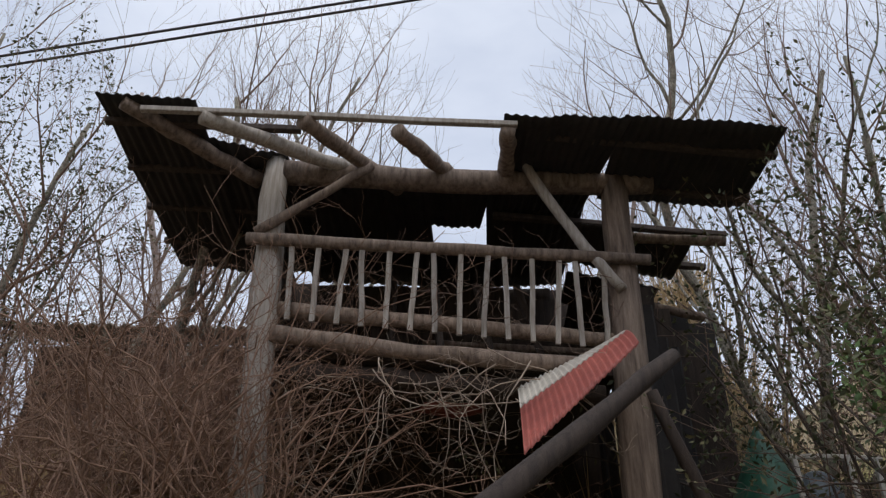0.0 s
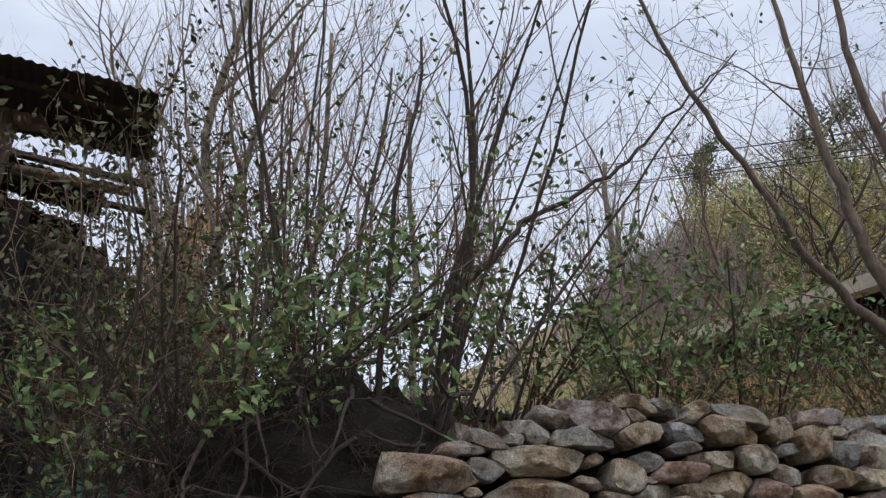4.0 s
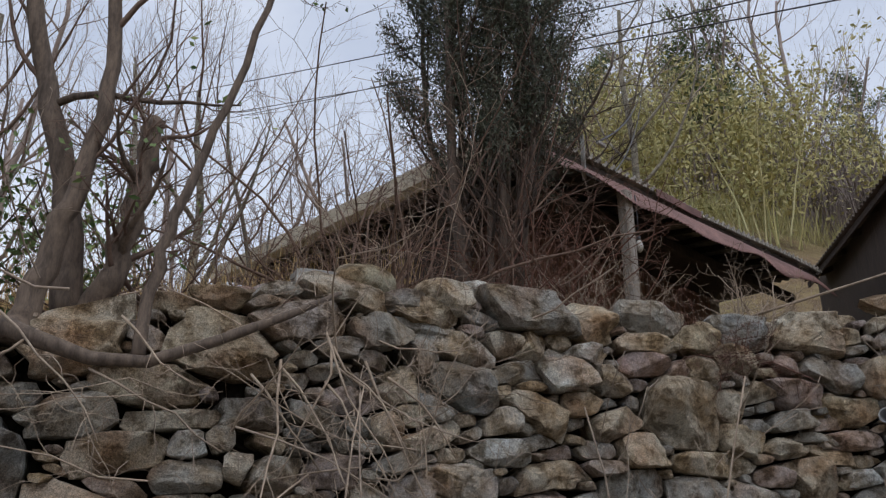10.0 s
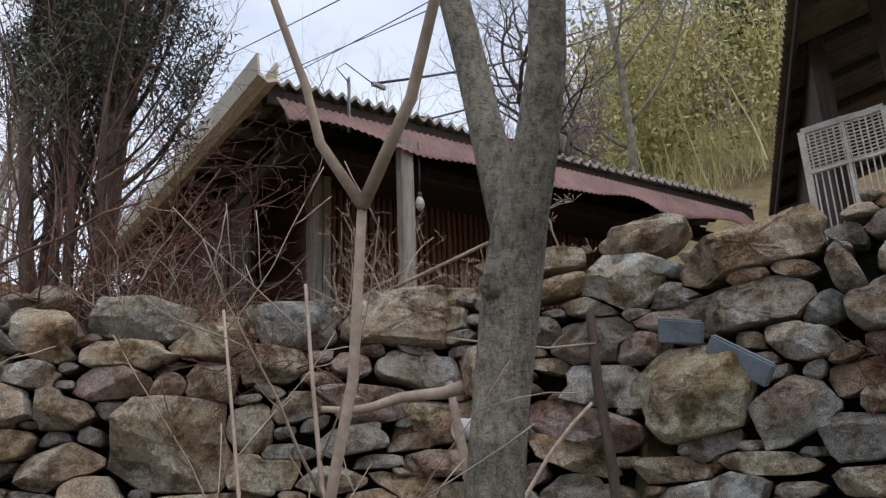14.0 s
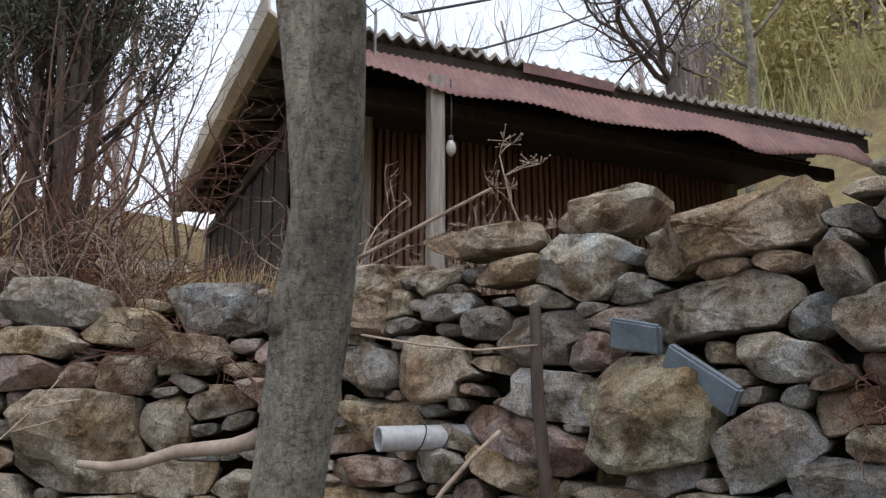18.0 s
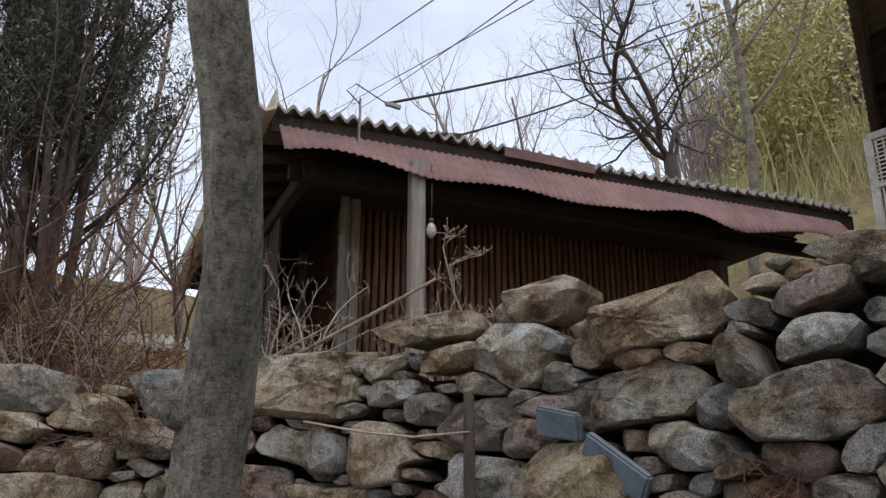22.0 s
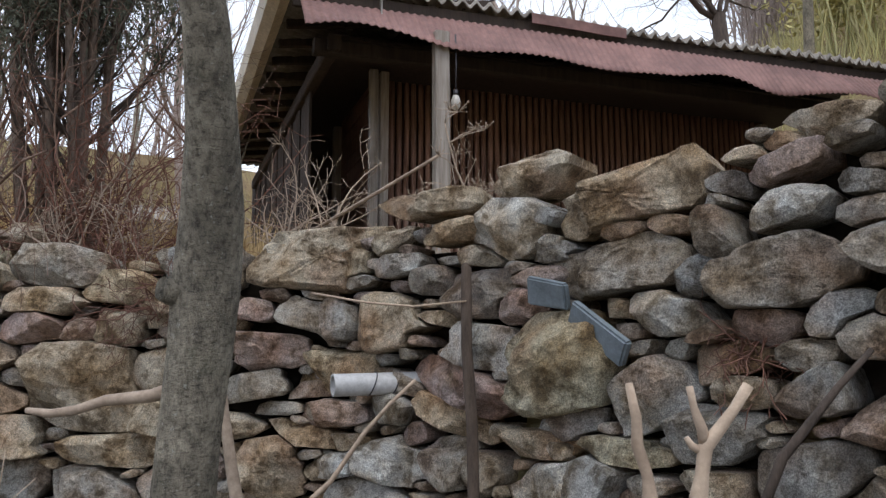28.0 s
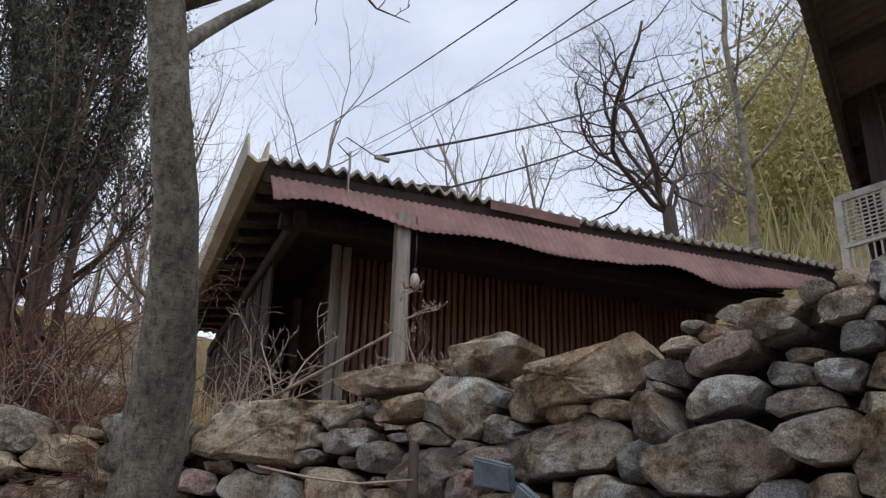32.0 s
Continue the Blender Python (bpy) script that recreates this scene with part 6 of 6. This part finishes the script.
weed = thing("dried_weed", (0.45, 3.4, 2.25), "dried umbel weed with seed heads on the wall", "weed")
s = Soup()
rng = np.random.default_rng(44)
stalk = [np.array(q) for q in ((0.5, 3.45, 2.15), (0.42, 3.42, 2.28), (0.36, 3.4, 2.42), (0.33, 3.38, 2.54), (0.31, 3.37, 2.63))]
s.tube(stalk, [0.006, 0.005, 0.005, 0.004, 0.003], 5)
for k in range(9):
    a = stalk[1 + k % 4]
    tip = a + np.array((rng.normal() * 0.07 + 0.02, rng.normal() * 0.05, rng.uniform(0.02, 0.09)))
    s.tube([a, (a + tip) / 2 + (0, 0, 0.01), tip], [0.003, 0.0025, 0.002], 4)
    for j in range(9):
        e = tip + rng.normal(size=3) * (0.03, 0.03, 0.015) + (0, 0, 0.02)
        s.tube([tip, e], [0.0018, 0.0018], 3)
        s.tube([e - (0, 0, 0.004), e, e + (0, 0, 0.004)], [0.001, 0.005, 0.001], 5)
part("stalk", s.data, TWIG_PALE, weed)


def sapling(at, dirs, label, mat=TWIG_PALE, seed=0, r=0.014, kids=(5, 3)):
    rng = np.random.default_rng(seed)
    ob = thing("sapling", at, label, "sapling", "saplings before the wall")
    for d, ln in dirs:
        out = grow(rng, at, d, ln, r, 0, [], 0.07, kids, 0.6, 0.02, 0.35, 0.4)
        s = Soup()
        for lv, p, q in out:
            s.tube(p, q, 6 if lv == 0 else 4)
        part("stem", s.data, mat, ob)
    return ob


sapling((-0.95, 1.35, -0.45), [((0.02, 0.05, 1), 2.1), ((0.2, 0.05, 1), 1.4)], "thin pale sapling before the wall", seed=1, r=0.01)
sapling((-0.8, 1.3, -0.4), [((0.14, 0.05, 1), 2.1)], "thin pale forked sapling before the wall", seed=2, r=0.012)
sapling((-1.7, 1.6, -0.55), [((-0.2, 0.1, 1), 1.8), ((0.1, 0.1, 1), 1.6), ((0.4, 0.1, 0.8), 1.7)], "thin bare sapling before the wall", seed=3, r=0.009)
sapling((-2.6, 2.0, -0.6), [((0.1, 0.1, 1), 1.9), ((-0.3, 0.1, 1), 1.8)], "thin bare sapling before the wall", seed=4, r=0.008)
fork = thing("sapling", (-0.9, 0.8, -0.5), "tall pale sapling that forks in two", "sapling", "saplings before the wall")
for q, r0, r1 in (([(-0.92, 0.82, -0.6), (-0.89, 0.78, 0.4), (-0.87, 0.75, 1.0), (-0.82, 0.69, 1.26), (-0.81, 0.61, 1.5)], 0.011, 0.0075), ([(-0.81, 0.61, 1.49), (-0.87, 0.6, 1.58), (-0.89, 0.59, 1.66), (-0.96, 0.52, 1.83), (-1.0, 0.5, 2.2)], 0.009, 0.004), ([(-0.81, 0.61, 1.49), (-0.75, 0.51, 1.61), (-0.71, 0.36, 1.78), (-0.68, 0.25, 2.0)], 0.01, 0.005)):
    s = Soup()
    s.tube(q, np.linspace(r0, r1, len(q)), 8)
    part("stem", s.data, TWIG_PALE, fork)

sapling((-4.0, 2.3, -0.75), [((0.15, 0.1, 1), 2.0), ((-0.2, 0.1, 1), 2.1), ((0.4, 0.1, 1), 1.9)], "thin bare sapling before the wall", seed=5, r=0.008)
dead = thing("sapling", (0.73, 0.45, 0.0), "pale dead forked stem before the wall", "sapling", "saplings before the wall")
for q, r0, r1 in (([(0.751, 0.500, 1.094), (0.751, 0.500, 1.390), (0.749, 0.500, 1.411), (0.741, 0.500, 1.437), (0.741, 0.500, 1.463), (0.735, 0.500, 1.495)], 0.0075, 0.0045), ([(0.778, 0.500, 1.095), (0.795, 0.500, 1.391), (0.799, 0.500, 1.412), (0.803, 0.500, 1.436), (0.812, 0.500, 1.447), (0.831, 0.500, 1.471), (0.845, 0.500, 1.493)], 0.009, 0.005), ([(0.803, 0.500, 1.436), (0.801, 0.500, 1.452), (0.794, 0.500, 1.473), (0.791, 0.500, 1.492)], 0.006, 0.0035), ([(0.800, 0.500, 1.432), (0.791, 0.500, 1.437), (0.786, 0.500, 1.445)], 0.004, 0.003)):
    s = Soup()
    s.tube(q, np.linspace(r0, r1, len(q)) * (1 + 0.12 * np.sin(np.arange(len(q)) * 2.3)), 8)
    part("stem", s.data, TWIG_PALE, dead)
for label, q, r0, r1 in (("pale dead stem beside the tree", [(-0.247, 2.450, 0.398), (-0.292, 2.450, 1.043), (-0.322, 2.450, 1.192), (-0.355, 2.450, 1.377), (-0.376, 2.450, 1.524)], 0.026, 0.014), ("thin pale stick leaning on the wall", [(-0.320, 2.750, 0.839), (-0.157, 2.750, 1.021), (-0.054, 2.750, 1.113), (0.068, 2.750, 1.286), (0.161, 2.750, 1.389), (0.254, 2.750, 1.475)], 0.011, 0.007)):
    ob = thing("dead_stem", q[0], label, "stick")
    s = Soup()
    s.tube(q, np.linspace(r0, r1, len(q)), 8)
    part("stem", s.data, TWIG_PALE, ob)
s_ob = thing("fallen_branch", (1.55, 2.0, 0.9), "thin dark branch leaning on the boulders", "branch")
s = Soup()
s.tube([(1.131, 1.700, 1.095), (1.227, 1.700, 1.308), (1.280, 1.700, 1.371), (1.360, 1.700, 1.467), (1.441, 1.700, 1.553)], [0.012, 0.012, 0.011, 0.009, 0.007], 6)
part("wood", s.data, BARK_DARK, s_ob)
thicket("straw_tuft", "tuft of dry brown stalks caught between stones", [(1.28, 1.42, 2.4, 2.5, 1.5, 1.62)], 210, 34, TWIG_RED, 0.2, 0.003, (0, -0.2, -0.2), 0.4, (2,))

# ---- overhead cables ----


def cable(name, a, b, sag, r, label):
    a, b = np.array(a, float), np.array(b, float)
    t = np.linspace(0, 1, 25)
    pts = a + (b - a) * t[:, None]
    pts[:, 2] -= sag * 4 * t * (1 - t)
    s = Soup()
    s.tube(pts, [r] * 25, 5)
    ob = new(name, mesh_of(name, *s.data, WIRE))
    return tagged(ob, label, "cable", "overhead cables")


def far(eye, way, d):
    return np.array(eye) + np.array(way) * d


E0, E32 = (-13.43, 0.02, 0.04), (0.67, -0.41, 1.49)
for a, b in (((-0.489, 0.612, 0.621), (-0.062, 0.656, 0.752)), ((-0.488, 0.605, 0.629), (-0.123, 0.651, 0.749))):
    p, q = far(E0, a, 15), far(E0, b, 13)
    cable("power_cable", p + (p - q) * 1.5, q + (q - p) * 2.5, 0.0, 0.022, "thick black power cable overhead")
for a, b in (((0.026, 0.798, 0.602), (-0.229, 0.868, 0.441)), ((0.153, 0.789, 0.595), (-0.164, 0.882, 0.441)), ((0.116, 0.793, 0.598), (-0.128, 0.885, 0.447))):
    p, q = far(E32, a, 14), far(E32, b, 42)
    cable("overhead_wire", p + (p - q) * 0.5, q, 0.2, 0.014, "thin black overhead electric wire")
cable("house_cable", hs(0.98, -0.1, 4.98), far(E32, (0.335, 0.80, 0.55), 24), 0.35, 0.014, "black service cable running to the house")
cable("house_cable", hs(1.6, 0.2, 4.85), far(E32, (0.335, 0.80, 0.55), 24), 0.5, 0.012, "black service cable running to the house")

# ---- loose stones and clutter ----


def loose_stone(at, a, b, seed, mat, label="loose field stone lying on the bank", group="loose stones"):
    """A rough boulder: a ball broken off by random planes."""
    rng = np.random.default_rng(seed)
    bm = bmesh.new()
    bmesh.ops.create_icosphere(bm, subdivisions=3, radius=1)
    cuts = [(unit(rng.normal(size=3)), rng.uniform(0.62, 0.9)) for _ in range(9)]
    for v in bm.verts:
        p = np.array(v.co)
        for nrm, d in cuts:
            over = p @ nrm - d
            if over > 0:
                p = p - nrm * over * 0.92
        p = p * (a, a * rng.uniform(0.98, 1.02), b)
        v.co = Vector(p) + Vector((1, 1, 1)) * 0.06 * a * noise.noise(Vector(p) * 7 + Vector((seed, 0, 0)))
    me = bpy.data.meshes.new("boulder")
    bm.to_mesh(me)
    bm.free()
    me.shade_smooth()
    me.set_sharp_from_angle(angle=radians(28))
    me.materials.append(mat)
    ob = new("boulder", me)
    ob.matrix_basis = pose(*at, 0, 0, rng.uniform(0, 360))
    return tagged(ob, label, "stone", group)


rng = np.random.default_rng(61)
for k in range(34):
    x = rng.uniform(-4.6, -2.3)
    y = 3.55 + rng.uniform(0, 0.7) + (0.15 if x > -3 else 0)
    loose_stone((x, y, wall_top(x) + rng.uniform(-0.08, 0.12) + 0.22 * (y - 3.6)), rng.uniform(0.1, 0.24), rng.uniform(0.07, 0.13), 400 + k, TONES[1 + k % 5], "loose field stone in the rubble on the wall", "rubble on the wall")
for k in range(22):
    x = rng.uniform(-12.2, -9.3)
    y = rng.uniform(3.2, 4.3) if x > -11 else rng.uniform(4.2, 5.3)
    loose_stone((x, y, gz(x, y) + 0.06), rng.uniform(0.14, 0.3), rng.uniform(0.1, 0.2), 500 + k, TONES[1 + k % 5])
loose_stone((-0.55, 3.75, 2.1), 0.1, 0.07, 560, TONES[2])

# concrete block on the rubble
blk = thing("hollow_block", (-3.85, 3.5, 1.98), "grey hollow concrete block lying on the rubble", "block")
for o in ((0, 0, 0.06), (0, 0, -0.06)):
    plank("shell", (-4.0, 3.48, 1.98 + o[2]), (-3.65, 3.56, 2.0 + o[2]), 0.15, 0.03, METER, blk)
for f in (0.03, 0.5, 0.97):
    x = -4.0 + 0.35 * f
    plank("web", (x, 3.48 + 0.08 * f, 1.93), (x, 3.48 + 0.08 * f, 2.05), 0.03, 0.15, METER, blk, up=(0, 1, 0))

# green tarpaulin and white crate beside the hut
tarp = thing("green_tarp", hut(-1.1, 1.5, 0.9), "crumpled dark green tarpaulin over a heap", "tarp")
tv, tf = [], []
for i in range(15):
    for j in range(15):
        u, v = i / 14 - 0.5, j / 14 - 0.5
        h = 1.25 * max(0, 1 - 2.0 * math.hypot(u * 1.0, v)) ** 0.8 + 0.08 * noise.noise(Vector((u * 7, v * 7, 5)))
        tv.append(hut(-1.05 + u * 1.0, 1.15 + h, 0.8 + v * 1.2))
tf = [(i * 15 + j, i * 15 + 15 + j, i * 15 + 16 + j, i * 15 + 1 + j) for i in range(14) for j in range(14)]
part("sheet", mesh_of("sheet", tv, tf, TARP), TARP, tarp)
crate = thing("white_frame_crate", hut(-1.35, 1.55, 0.35), "white metal frame with a grey bundle inside", "crate")
for s0, z0, s1, z1 in ((-1.1, 1.55, -1.1, 2.0), (-1.5, 1.55, -1.5, 2.0), (-1.7, 1.55, -1.7, 2.0), (-1.05, 2.0, -1.75, 2.0), (-1.05, 1.57, -1.75, 1.57)):
    plank("bar", hut(s0, z0, 0.35), hut(s1, z1, 0.35), 0.035, 0.035, WHITEPAINT, crate, up=(0, 1, 0))
bmx = bmesh.new()
bmesh.ops.create_uvsphere(bmx, u_segments=16, v_segments=10, radius=1, matrix=Matrix.Translation(hut(-1.3, 1.74, 0.5)) @ Matrix.Diagonal((0.17, 0.14, 0.2, 1)))
for v in bmx.verts:
    v.co += Vector((1, 1, 1)) * 0.03 * noise.noise(v.co * 8)
part("sack", bmx, TILE, crate)

# a low farmhouse behind the hut and a shed beyond the terrace


def farm(at, w, d, h, yaw, roof_mat, label, name="farmhouse", wall_mat=WHITEPAINT):
    ob = thing(name, at, label, "house")
    m = pose(*at, 0, 0, yaw)

    def q(x, y, z):
        return tuple(m @ Vector((x, y, z)))

    for a, b in (((-w / 2, -d / 2), (w / 2, -d / 2)), ((-w / 2, d / 2), (w / 2, d / 2))):
        plank("wall", q(*a, h / 2), q(*b, h / 2), 0.15, h, wall_mat, ob)
    for sx in (-1, 1):
        plank("wall", q(sx * w / 2, -d / 2 + 0.08, h / 2), q(sx * w / 2, d / 2 - 0.08, h / 2), 0.15, h, wall_mat, ob)
    for sgn in (-1, 1):
        def fn(u, v, sgn=sgn):
            return np.array(q((u - 0.5) * (w + 0.8) * sgn, sgn * (d / 2 + 0.5) * (1 - v), h + 0.1 + (d / 2 + 0.5) * 0.36 * v)), np.array((0, 0, 1.0))
        part("roof", mesh_of("roof", *corrugated(fn, 120, 3, 20, 0.03, 0.02), roof_mat), roof_mat, ob)
    for k in range(0 if name == "farmhouse" else 2):
        x = -w / 4 + k * w / 2
        plank("window", q(x - 0.4, -d / 2 - 0.09, h * 0.55), q(x + 0.4, -d / 2 - 0.09, h * 0.55), 0.03, 0.7, DARKTIN_SHADE, ob)
    return ob


farm((-17.4, 11.0, gz(-17.8, 9.6) - 0.1), 3.2, 3.2, 1.85, 5, SLATE, "low brown farmhouse with a grey slate roof", wall_mat=PLASTER)
farm((-5.6, 13.5, gz(-5.6, 13.5) - 0.2), 1.8, 1.5, 0.9, 25, SLATE, "small dark shed with a pale sheet roof", "shed", PLASTER)
